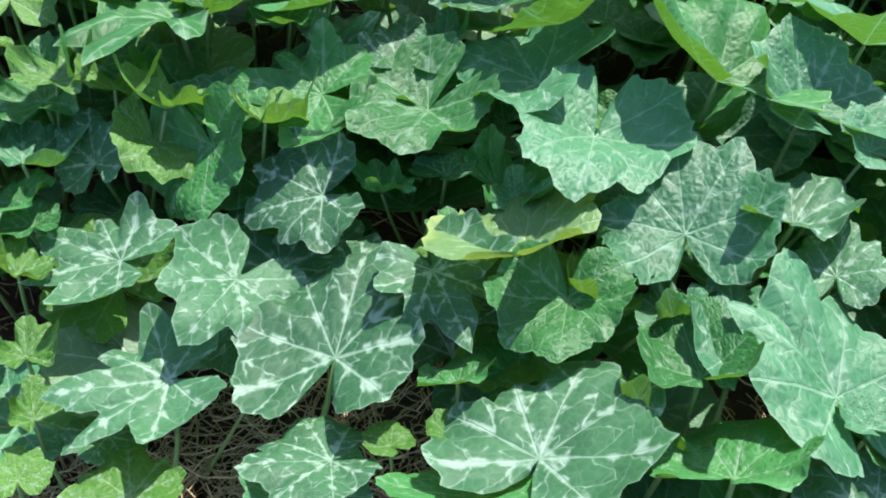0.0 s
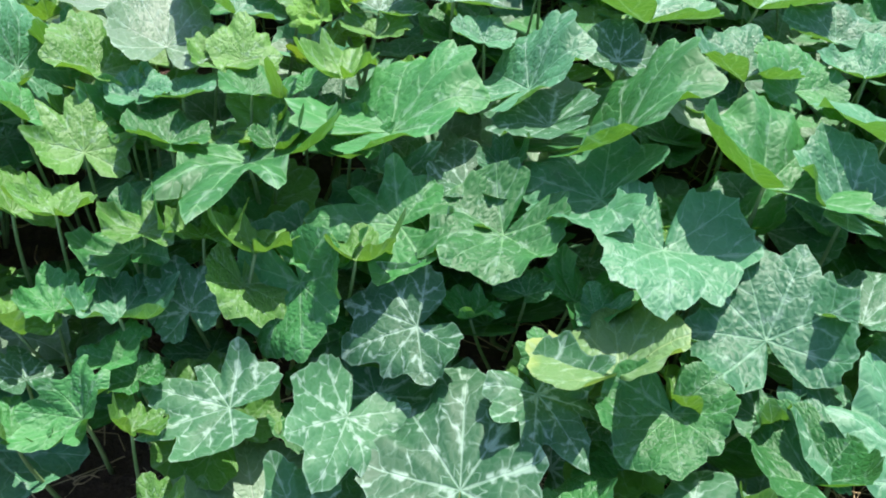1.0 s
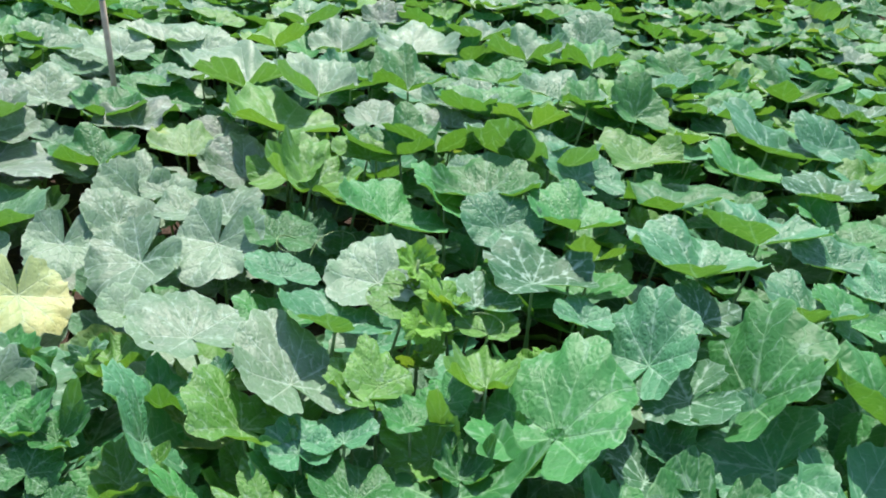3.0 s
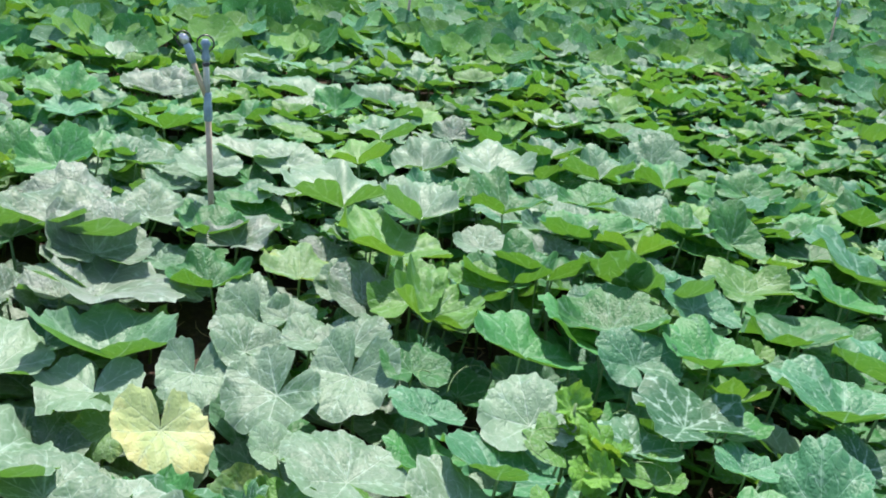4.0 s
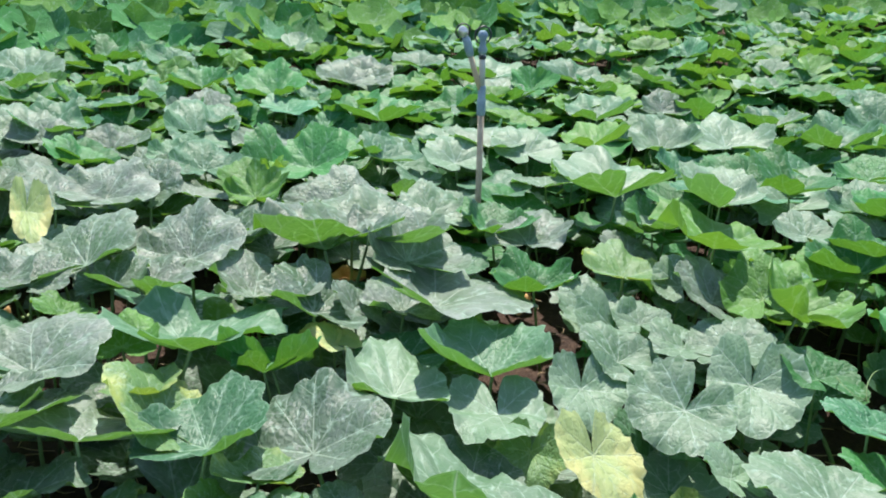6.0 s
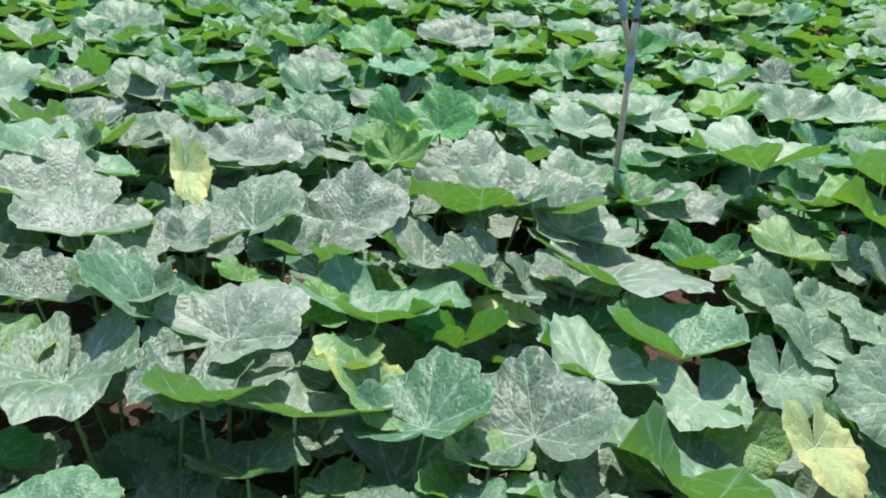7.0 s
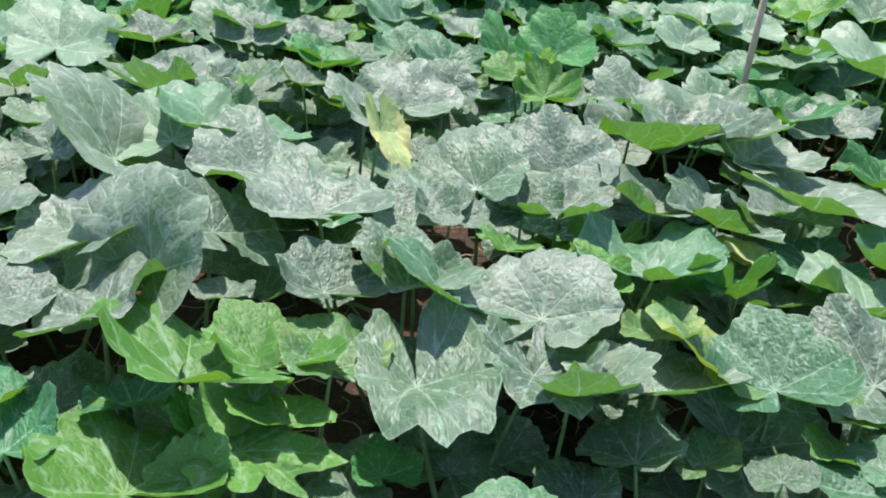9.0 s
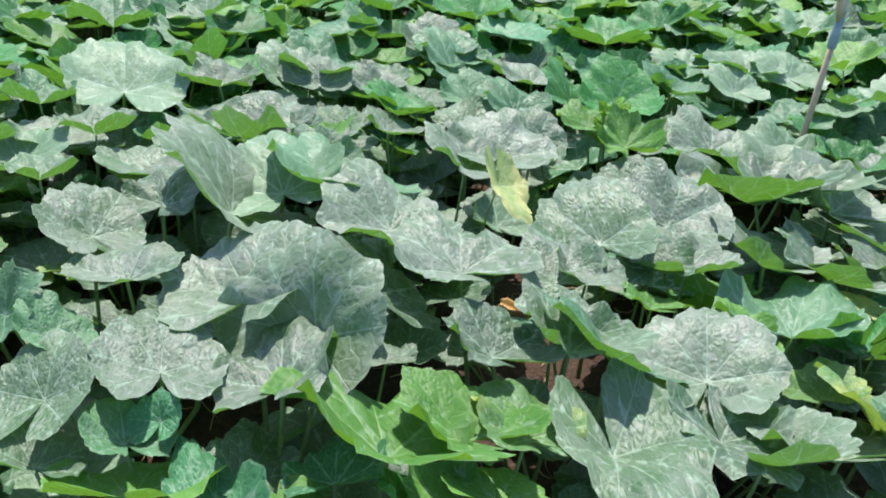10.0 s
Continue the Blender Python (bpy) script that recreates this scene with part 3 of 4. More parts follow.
leaf(-1.564, 2.464, 0.342, 3, -4, 22, 0.340, 0.61, "angled", "pale")
leaf(-1.832, 2.469, 0.359, -13, -1, 26, 0.180, 0.79, "angled", "pale")
leaf(-0.176, 2.568, 0.442, 13, 16, 16, 0.220, 0.87, "angled", "green")
leaf(-1.160, 2.614, 0.303, 170, -20, -14, 0.154, 0.93, "round", "yellow")
leaf(0.172, 2.625, 0.471, 29, 16, -6, 0.215, 0.91, "angled", "green")
leaf(-0.484, 2.631, 0.389, 15, 23, 6, 0.131, 0.87, "round", "green")
leaf(-0.851, 2.681, 0.327, -119, -11, -4, 0.168, 0.96, "round", "pale")
leaf(-0.642, 2.691, 0.359, -143, -14, -3, 0.182, 0.84, "round", "pale")
leaf(-1.274, 2.710, 0.268, -143, -26, -2, 0.118, 0.90, "angled", "yellowing")
leaf(-1.806, 2.742, 0.352, 21, 19, -15, 0.253, 0.77, "angled", "dusky")
leaf(0.516, 2.811, 0.468, 28, 5, 2, 0.209, 0.95, "cupped", "teal")
leaf(-1.305, 2.842, 0.295, -164, 13, 2, 0.179, 0.86, "round", "pale")
leaf(-0.582, 2.849, 0.369, 43, 24, -15, 0.163, 0.85, "round", "pale")
leaf(-1.042, 2.879, 0.303, -168, -12, -11, 0.145, 0.90, "round", "pale")
leaf(-0.310, 2.900, 0.416, 15, 23, 6, 0.228, 0.86, "crinkled", "bright")
leaf(-1.245, 3.015, 0.293, 30, 7, -7, 0.250, 0.84, "cupped", "teal")
leaf(0.183, 3.025, 0.467, 32, -2, -6, 0.212, 0.98, "cupped", "green")
leaf(-0.482, 3.074, 0.396, 3, 32, 11, 0.180, 0.85, "round", "grey")
leaf(-0.726, 3.090, 0.344, 19, 23, -1, 0.115, 0.86, "round", "pale")
leaf(-1.853, 3.108, 0.351, -9, -6, 12, 0.103, 0.99, "cupped", "green")
leaf(-0.804, 3.109, 0.330, -171, -17, -10, 0.166, 0.93, "round", "pale")
leaf(0.626, 3.117, 0.504, 44, 1, -13, 0.201, 0.96, "cupped", "bright")
leaf(0.320, 3.192, 0.482, 18, 24, 4, 0.136, 0.91, "round", "grey")
leaf(-0.805, 3.248, 0.327, 5, 29, -2, 0.148, 0.81, "round", "pale")
leaf(0.038, 3.263, 0.494, 31, 24, -4, 0.135, 0.90, "round", "pale")
leaf(-1.626, 3.282, 0.307, -27, 22, 13, 0.094, 0.91, "round", "yellow")
leaf(-0.304, 3.315, 0.460, -5, 16, 10, 0.298, 0.87, "angled", "bright")
leaf(0.881, 3.355, 0.538, 31, 21, 1, 0.220, 0.96, "angled", "teal")
leaf(-0.615, 3.366, 0.363, 12, 17, 3, 0.210, 0.78, "angled", "yellowing")
leaf(0.439, 3.389, 0.498, 31, 20, -5, 0.192, 0.93, "angled", "teal")
leaf(-1.270, 3.403, 0.317, 101, 8, -13, 0.340, 0.97, "angled", "grey")
leaf(-1.532, 3.404, 0.342, -34, 45, 22, 0.120, 0.88, "round", "grey")
leaf(-1.816, 3.499, 0.376, -30, 24, 18, 0.214, 0.89, "angled", "grey")
leaf(-0.085, 3.575, 0.498, 15, 19, 1, 0.250, 0.75, "cupped", "pale")
leaf(0.331, 3.667, 0.485, 14, 21, -2, 0.238, 0.84, "cupped", "green")
leaf(-1.269, 3.692, 0.347, -5, 30, 10, 0.260, 0.77, "angled", "grey")
leaf(0.782, 3.708, 0.504, 37, 21, -8, 0.168, 0.93, "angled", "green")
leaf(-1.531, 3.788, 0.377, -23, 7, 9, 0.328, 0.85, "cupped", "dusky")
leaf(-0.746, 3.806, 0.316, 35, 22, -10, 0.230, 0.86, "angled", "grey")
leaf(-0.850, 3.912, 0.321, -6, 11, 9, 0.197, 0.89, "cupped", "green")
leaf(-0.270, 3.983, 0.407, 7, 7, -2, 0.325, 0.89, "cupped", "pale")
leaf(-1.049, 4.072, 0.343, 0, 30, 9, 0.202, 0.92, "angled", "pale")
leaf(-1.327, 4.189, 0.373, 1, 29, 3, 0.219, 0.86, "angled", "grey")
leaf(1.660, 4.237, 0.410, 37, 13, -4, 0.230, 0.95, "cupped", "green")
leaf(-2.062, 4.308, 0.430, 20, 41, -7, 0.184, 0.81, "angled", "dusky")
leaf(1.344, 4.417, 0.410, 25, 20, -7, 0.252, 0.95, "cupped", "teal")
leaf(-1.685, 4.477, 0.401, -2, 24, 0, 0.152, 0.90, "angled", "bright")
leaf(0.326, 4.524, 0.410, 20, 20, -5, 0.233, 0.94, "cupped", "pale")
leaf(0.728, 4.539, 0.410, 16, 24, 2, 0.273, 0.93, "angled", "pale")
leaf(1.867, 4.635, 0.410, 36, 36, -5, 0.279, 0.83, "angled", "teal")
leaf(-0.710, 4.655, 0.368, -1, 33, 1, 0.204, 0.88, "angled", "pale")
leaf(0.023, 4.656, 0.407, 25, 8, -10, 0.211, 1.00, "cupped", "bright")
leaf(-0.331, 4.683, 0.387, 10, 32, -0, 0.215, 0.88, "round", "pale")
leaf(-1.373, 4.684, 0.375, 20, 37, -9, 0.244, 0.76, "angled", "green")
leaf(-1.042, 4.724, 0.381, -26, 28, 13, 0.186, 0.94, "angled", "teal")
leaf(-1.828, 4.744, 0.373, -3, 31, 6, 0.207, 0.86, "angled", "teal")
leaf(1.263, 4.818, 0.410, 10, 11, -3, 0.234, 0.95, "cupped", "teal")
leaf(0.314, 5.129, 0.410, 24, 11, -5, 0.230, 1.05, "cupped", "teal")
leaf(0.823, 5.240, 0.410, 17, 33, 2, 0.183, 0.91, "angled", "dusky")
leaf(-1.742, 5.399, 0.373, -0, 28, -1, 0.223, 0.90, "angled", "teal")
leaf(-1.314, 5.892, 0.403, 20, 24, -8, 0.284, 0.85, "cupped", "green")
leaf(-1.689, 6.125, 0.410, 9, 23, -8, 0.200, 0.94, "cupped", "green")
leaf(0.708, 6.127, 0.410, 4, 30, 2, 0.272, 0.96, "angled", "teal")
leaf(-0.814, 6.197, 0.409, -4, 34, 1, 0.233, 0.89, "angled", "dusky")
leaf(0.178, 6.259, 0.410, -1, 22, 1, 0.317, 1.00, "angled", "teal")
leaf(-0.172, 6.688, 0.410, 13, 26, -3, 0.223, 0.94, "angled", "teal")
leaf(-1.939, 2.667, 0.362, 15, 1, 4, 0.116, 1.00, "angled", "yellowing")
leaf(-2.028, 2.811, 0.364, 28, 14, -12, 0.217, 0.76, "angled", "teal")
leaf(-2.290, 2.882, 0.385, -11, 0, 20, 0.202, 1.16, "angled", "grey")
leaf(-2.122, 2.919, 0.373, -27, 32, 30, 0.197, 0.76, "round", "yellowing")
leaf(-1.545, 2.965, 0.313, 6, 9, 10, 0.239, 0.73, "angled", "pale")
leaf(-1.821, 3.160, 0.320, 11, -21, -3, 0.148, 1.07, "cupped", "green")
leaf(-2.187, 3.251, 0.395, 6, 26, 3, 0.122, 0.82, "angled", "bright")
leaf(-1.657, 3.329, 0.295, 17, 23, -4, 0.083, 0.84, "round", "yellow")
leaf(-2.639, 3.335, 0.442, -5, 13, 16, 0.190, 0.79, "cupped", "dusky")
leaf(-1.380, 3.385, 0.324, 5, 20, 10, 0.191, 0.77, "angled", "grey")
leaf(-1.657, 3.396, 0.352, 5, 20, 22, 0.236, 0.78, "angled", "dusky")
leaf(-2.331, 3.410, 0.428, -35, 24, 19, 0.102, 0.93, "angled", "bright")
leaf(-2.203, 3.556, 0.426, 18, 21, -6, 0.145, 0.85, "angled", "dusky")
leaf(-2.515, 3.558, 0.460, 1, 18, 1, 0.161, 0.81, "angled", "grey")
leaf(-2.272, 3.685, 0.446, 19, 22, -16, 0.278, 0.69, "angled", "dusky")
leaf(-1.973, 3.736, 0.413, 22, 32, -11, 0.255, 0.75, "angled", "grey")
leaf(-2.375, 4.228, 0.448, -32, 31, 19, 0.198, 0.91, "angled", "grey")
leaf(-1.688, 4.259, 0.410, 13, 24, -2, 0.170, 0.89, "crinkled", "bright")
leaf(-2.784, 4.370, 0.445, -3, 26, -4, 0.154, 0.80, "cupped", "dusky")
leaf(-2.327, 4.788, 0.409, -27, 26, 11, 0.158, 0.90, "cupped", "green")
leaf(-1.519, 4.799, 0.362, -20, 46, 12, 0.213, 0.83, "angled", "green")
leaf(-2.533, 5.237, 0.408, -5, 37, 10, 0.230, 0.79, "round", "pale")
leaf(-1.798, 5.285, 0.364, -9, 37, 10, 0.273, 0.78, "angled", "teal")
leaf(-0.726, 6.227, 0.409, 17, 34, -2, 0.278, 0.89, "angled", "dusky")
leaf(-1.651, 6.306, 0.410, 9, 19, 0, 0.155, 0.98, "cupped", "green")
leaf(-2.627, 6.544, 0.410, -0, 36, -2, 0.266, 0.85, "round", "pale")
leaf(-1.648, 2.411, 0.353, 29, -21, -17, 0.133, 0.98, "angled", "pale")
leaf(-2.035, 2.507, 0.358, 31, -1, -13, 0.165, 0.99, "angled", "teal")
leaf(-1.795, 2.527, 0.361, 18, 11, 17, 0.080, 0.94, "round", "dusky")
leaf(-2.736, 2.682, 0.366, 14, 22, -3, 0.139, 1.06, "angled", "teal")
leaf(-2.966, 2.768, 0.365, -26, 28, 40, 0.105, 0.84, "star", "bright")
leaf(-2.925, 2.860, 0.332, -15, 3, 23, 0.147, 0.66, "angled", "dusky")
leaf(-1.963, 2.538, 0.360, 31, -1, -15, 0.122, 0.91, "angled", "teal")
leaf(-2.181, 2.634, 0.337, 37, 5, -18, 0.079, 0.91, "round", "dusky")
leaf(-2.034, 2.639, 0.334, -7, 15, 19, 0.083, 0.91, "angled", "bright")
leaf(-2.234, 2.764, 0.276, 25, 7, -12, 0.093, 0.85, "angled", "yellowing")
leaf(-2.528, 2.774, 0.288, 6, 4, -5, 0.128, 0.73, "angled", "dusky")
leaf(-3.136, 2.863, 0.368, -11, -5, 23, 0.061, 0.93, "star", "bright")
leaf(-2.931, 2.941, 0.286, 22, 11, 2, 0.109, 0.89, "angled", "dusky")
leaf(-3.166, 3.007, 0.405, 41, 54, -16, 0.098, 0.96, "angled", "bright")
leaf(-2.500, 3.011, 0.406, -168, 20, -13, 0.191, 0.80, "angled", "dusky")
leaf(-2.152, 3.031, 0.379, 47, 10, -13, 0.122, 0.84, "angled", "yellowing")
leaf(-3.095, 3.051, 0.220, -13, 11, 26, 0.090, 0.89, "angled", "dusky")
leaf(-2.822, 3.057, 0.221, 13, 7, -0, 0.113, 0.85, "angled", "dusky")
leaf(-2.736, 3.060, 0.419, -165, 22, -4, 0.265, 0.58, "angled", "dusky")
leaf(-2.389, 3.160, 0.409, 42, 24, -7, 0.224, 0.92, "angled", "grey")
leaf(-2.987, 3.200, 0.442, -17, 12, 14, 0.189, 0.69, "angled", "bright")
leaf(-2.810, 3.378, 0.453, -5, 18, 17, 0.159, 0.88, "angled", "dusky")
leaf(-3.004, 3.492, 0.416, 1, 5, 8, 0.091, 0.93, "angled", "grey")
leaf(-3.132, 3.564, 0.470, 56, 62, -18, 0.245, 0.98, "angled", "grey")
leaf(-2.722, 3.668, 0.471, -7, 15, 6, 0.250, 0.79, "angled", "grey")
leaf(-2.957, 4.246, 0.453, 10, 23, -10, 0.273, 0.81, "angled", "pale")
leaf(-2.450, 4.618, 0.423, -24, 26, 18, 0.129, 0.93, "angled", "grey")
leaf(-2.306, 4.848, 0.403, 22, 7, 20, 0.142, 1.20, "cupped", "green")
leaf(-2.474, 5.172, 0.406, 19, 30, -0, 0.184, 0.88, "angled", "grey")
leaf(-2.839, 5.257, 0.411, -3, 14, 2, 0.172, 1.02, "cupped", "dusky")
leaf(-2.398, 2.791, 0.326, 44, 2, -16, 0.159, 0.79, "angled", "dusky")
leaf(-2.855, 2.955, 0.329, 14, 6, 17, 0.098, 0.81, "angled", "green")
leaf(-3.091, 3.032, 0.417, 111, -3, -4, 0.189, 0.94, "star", "bright")
leaf(-3.281, 3.036, 0.393, -12, 5, 16, 0.253, 0.67, "angled", "bright")
leaf(-3.151, 3.099, 0.425, -19, 16, 37, 0.097, 0.89, "angled", "green")
leaf(-3.142, 3.214, 0.444, -11, 5, 25, 0.340, 0.58, "angled", "bright")
leaf(-3.455, 3.216, 0.395, -1, 7, 10, 0.218, 0.44, "angled", "sea")
leaf(-3.234, 3.225, 0.411, 26, -4, -9, 0.143, 0.77, "angled", "sea")
leaf(-3.373, 3.337, 0.365, 15, 11, 16, 0.128, 0.73, "angled", "dusky")
leaf(-3.475, 3.459, 0.454, 37, 49, -20, 0.068, 0.90, "angled", "sea")
leaf(-2.471, 2.925, 0.400, 74, 3, -28, 0.209, 0.95, "angled", "grey")
leaf(-3.000, 3.057, 0.423, 17, -5, 11, 0.118, 0.96, "angled", "bright")
leaf(-2.875, 3.156, 0.434, 16, 9, 12, 0.175, 0.75, "angled", "yellowing")
leaf(-2.024, 3.226, 0.374, 59, 3, -13, 0.302, 0.68, "angled", "teal")
leaf(-2.563, 3.284, 0.432, -4, 19, 32, 0.221, 0.97, "angled", "teal")
leaf(-3.558, 3.347, 0.398, 31, -17, -5, 0.174, 1.06, "angled", "bright")
leaf(-3.348, 3.400, 0.310, 13, 14, 17, 0.135, 0.79, "angled", "dusky")
leaf(-3.250, 3.442, 0.467, 25, 7, -21, 0.237, 0.63, "angled", "grey")
leaf(-3.543, 3.446, 0.435, 1, 12, 21, 0.128, 0.80, "angled", "teal")
leaf(-3.690, 3.492, 0.401, 3, 8, 21, 0.152, 0.65, "angled", "dusky")
leaf(-2.120, 3.512, 0.410, 32, 4, -7, 0.184, 1.00, "cupped", "grey")
leaf(-2.413, 3.561, 0.452, 20, 21, 10, 0.135, 0.90, "angled", "grey")
leaf(-3.446, 3.576, 0.473, 15, 15, 7, 0.186, 0.75, "round", "grey")
leaf(-3.650, 3.600, 0.456, 34, 31, -16, 0.163, 0.73, "round", "dusky")
leaf(-2.888, 3.607, 0.320, 36, 17, -6, 0.135, 0.80, "angled", "dusky")
# back-lit leaf: the dusky skin puts its shaded face into the colour
leaf(-2.975, 3.682, 0.471, -10, 28, 34, 0.200, 0.91, "round", "dusky")
leaf(-3.211, 3.747, 0.476, 34, 23, -15, 0.262, 0.73, "angled", "grey")
leaf(-3.616, 3.766, 0.475, -13, 33, 26, 0.118, 0.81, "angled", "teal")
leaf(-1.374, 3.820, 0.364, 23, 8, 8, 0.284, 1.11, "cupped", "dusky")
leaf(-3.687, 3.889, 0.470, 62, 60, -18, 0.131, 0.97, "angled", "teal")
leaf(-3.441, 3.902, 0.485, 37, 9, -12, 0.168, 0.90, "angled", "grey")
leaf(-2.785, 3.921, 0.470, -5, 27, 9, 0.245, 0.85, "angled", "grey")
leaf(-3.471, 4.154, 0.472, -5, 30, 17, 0.190, 0.80, "angled", "grey")
leaf(-3.127, 4.168, 0.462, -44, 51, 24, 0.340, 0.88, "angled", "grey")
leaf(-2.807, 4.203, 0.456, -10, 17, 20, 0.288, 0.85, "angled", "teal")
leaf(-3.274, 4.284, 0.458, 34, 27, -6, 0.153, 0.86, "angled", "dusky")
leaf(-2.215, 4.286, 0.437, 34, 26, 1, 0.232, 0.86, "angled", "grey")
leaf(-3.541, 4.612, 0.428, 0, -1, 8, 0.124, 0.96, "cupped", "pale")
leaf(-0.475, 4.810, 0.389, 33, 19, -1, 0.220, 0.98, "angled", "pale")
leaf(-1.201, 4.812, 0.380, 21, 7, 14, 0.186, 1.01, "cupped", "green")
leaf(-3.341, 4.908, 0.420, 26, 1, -1, 0.151, 1.03, "cupped", "dusky")
leaf(-1.919, 4.944, 0.362, 25, 28, 3, 0.167, 0.90, "angled", "teal")
leaf(-1.534, 5.056, 0.357, 19, 18, 5, 0.182, 0.96, "angled", "grey")
leaf(-3.464, 5.264, 0.410, -1, 15, 9, 0.151, 0.93, "cupped", "teal")
leaf(-2.439, 5.286, 0.406, 26, 20, 6, 0.210, 0.92, "cupped", "teal")
leaf(-3.179, 5.293, 0.411, 13, 28, 4, 0.308, 0.77, "round", "pale")
leaf(-0.844, 5.404, 0.377, 37, 11, -7, 0.256, 1.05, "cupped", "green")
leaf(-1.760, 5.519, 0.386, 13, 29, 4, 0.226, 0.87, "angled", "grey")
leaf(-3.061, 6.125, 0.410, 12, 13, 3, 0.214, 1.08, "cupped", "teal")
leaf(-2.440, 3.950, 0.530, 165, -24, -18, 0.150, 0.46, "round", "yellow")


# ---------------------------------------------------------------- the rest of the near crop
def free_at(x, y, gap):
    return all((x - a) ** 2 + (y - b) ** 2 > (r + gap) ** 2 for a, b, r, _ in TAKEN)


def top_at(x, y):
    """The height of the leaves that stand about a place."""
    near = [z for a, b, _, z in TAKEN if (x - a) ** 2 + (y - b) ** 2 < 0.16]
    return sum(near) / len(near) if near else 1.0


def crop_edge(x):
    """Where the planted ground begins, beside the walker's strip."""
    if x > -0.3:
        return 0.62
    return 0.80 + 0.40 * (-0.3 - x)


def pick_skin(x, y, rng):
    old = noise.noise((x * 0.7, y * 0.7, 5.0))
    pool = ["green"] * 7 + ["mottled"] * 2 + ["sea"] * 5 + ["teal"] * 3 + ["pale"] * 2 + ["bright"] * 3
    if x > 0.2:
        pool += ["green"] * 12 + ["bright"] * 3
    if x < -1.2 and y < 6:
        pool = ["dusky"] * 9 + ["grey"] * 8 + ["pale"] * 2 + ["mottled"] * 2 + ["bright"]
    elif x < -0.3 and y < 4.8 and y + 0.58 * x > 1.7:      # dusty older leaves round the open bed, paler to stand in for glare
        pool = ["teal"] * 5 + ["pale"] * 4 + ["grey"] * 4 + ["green"] * 3 + ["bright"]
    if old > 0.15:
        pool += ["pale"] * 3 + ["yellowing"]
    if y > 5.5:                               # fresher growth further off
        pool = ["green"] * 9 + ["bright"] * 7 + ["sea"] * 4 + ["teal"] * 2 + ["pale"]
    return rng.choice(pool)


STRAW_GAPS = ((-0.26, 0.90, 0.10), (0.09, 0.90, 0.09), (-0.58, 1.07, 0.09), (-0.24, 0.72, 0.09), (0.08, 0.75, 0.08))
GAPS = STRAW_GAPS + (                                        # openings in the leaves through which the soil shows: place and half width
    (-1.10, 3.21, 0.13), (-0.81, 3.69, 0.16), (-1.55, 3.61, 0.11), (-1.35, 4.17, 0.14), (-1.77, 2.58, 0.11), (-1.75, 2.96, 0.13),
    (-0.88, 3.32, 0.13), (-0.64, 3.88, 0.16), (-0.32, 2.63, 0.15), (0.06, 3.02, 0.18), (-2.97, 3.71, 0.16), (-3.00, 4.23, 0.19),
    (-2.27, 3.59, 0.12), (-2.10, 4.08, 0.15), (-3.03, 3.82, 0.10), (-2.87, 4.21, 0.13), (-3.42, 3.53, 0.13), (-3.35, 3.85, 0.16),
    (-2.61, 3.55, 0.09), (-2.34, 3.88, 0.12), (-1.02, 3.21, 0.12), (-1.12, 4.01, 0.15), (-2.63, 2.89, 0.08),
)


def fill_layer(seed, step, low, high, sizes, over):
    """Leaves between the others. over: the upper layer keeps clear of them, the lower one goes on beneath."""
    rng = random.Random(seed)
    cells = set()
    for j in range(int(6.8 / step)):
        for i in range(int(10.5 / step)):
            x, y = -5.4 + (i + rng.random()) * step, 0.5 + (j + rng.random()) * step
            size = rng.uniform(*sizes)
            turn, tilt, roll, lift = rng.gauss(12, 48), rng.gauss(13, 11), rng.gauss(0, 12), rng.uniform(low, high)
            wide, blade = rng.uniform(0.98, 1.12), rng.choice(("angled", "angled", "angled", "cupped", "round", "lobed" if x > -0.8 and y < 2.0 else "round"))
            skin = pick_skin(x, y, rng)
            if y < crop_edge(x) + 0.1 * math.sin(x * 5.1) or not (-5.2 < x - 0.35 * (y - 3.0) < 4.2):
                continue
            mx, my = x + 0.3 * size * math.sin(radians(turn)), y + 0.3 * size * math.cos(radians(turn))
            if y < crop_edge(x) + 0.9 and x < -1.2:
                size, skin = size * 0.8, "grey" if skin in ("bright", "yellowing") else skin
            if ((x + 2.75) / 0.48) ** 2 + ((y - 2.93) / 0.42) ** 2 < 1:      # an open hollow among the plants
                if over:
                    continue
                # low leaves; the darker skin puts the hollow's shade into their colour
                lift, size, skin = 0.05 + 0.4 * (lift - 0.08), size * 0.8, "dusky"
            if over and not free_at(mx, my, size * (0.62 if y + 0.58 * x > 1.5 and y < 4.6 else 0.40)):
                continue
            if not over and y > 6.8:
                continue
            if any((mx - a) ** 2 + (my - b) ** 2 < (r + 0.35 * size) ** 2 for a, b, r in GAPS):
                continue
            spot = (math.floor(x / 0.1), math.floor(y / 0.1))
            if spot in cells:
                continue
            cells.add(spot)
            z = ground_z(x, y) + lift + 0.05 * noise.noise((x * 1.3, y * 1.3, 9.0))
            z = min(z, top_at(x, y) - 0.06 if over else top_at(x, y) - 0.13)
            z = max(z, ground_z(x, y) + 0.06)
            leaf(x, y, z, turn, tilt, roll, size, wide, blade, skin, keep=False)


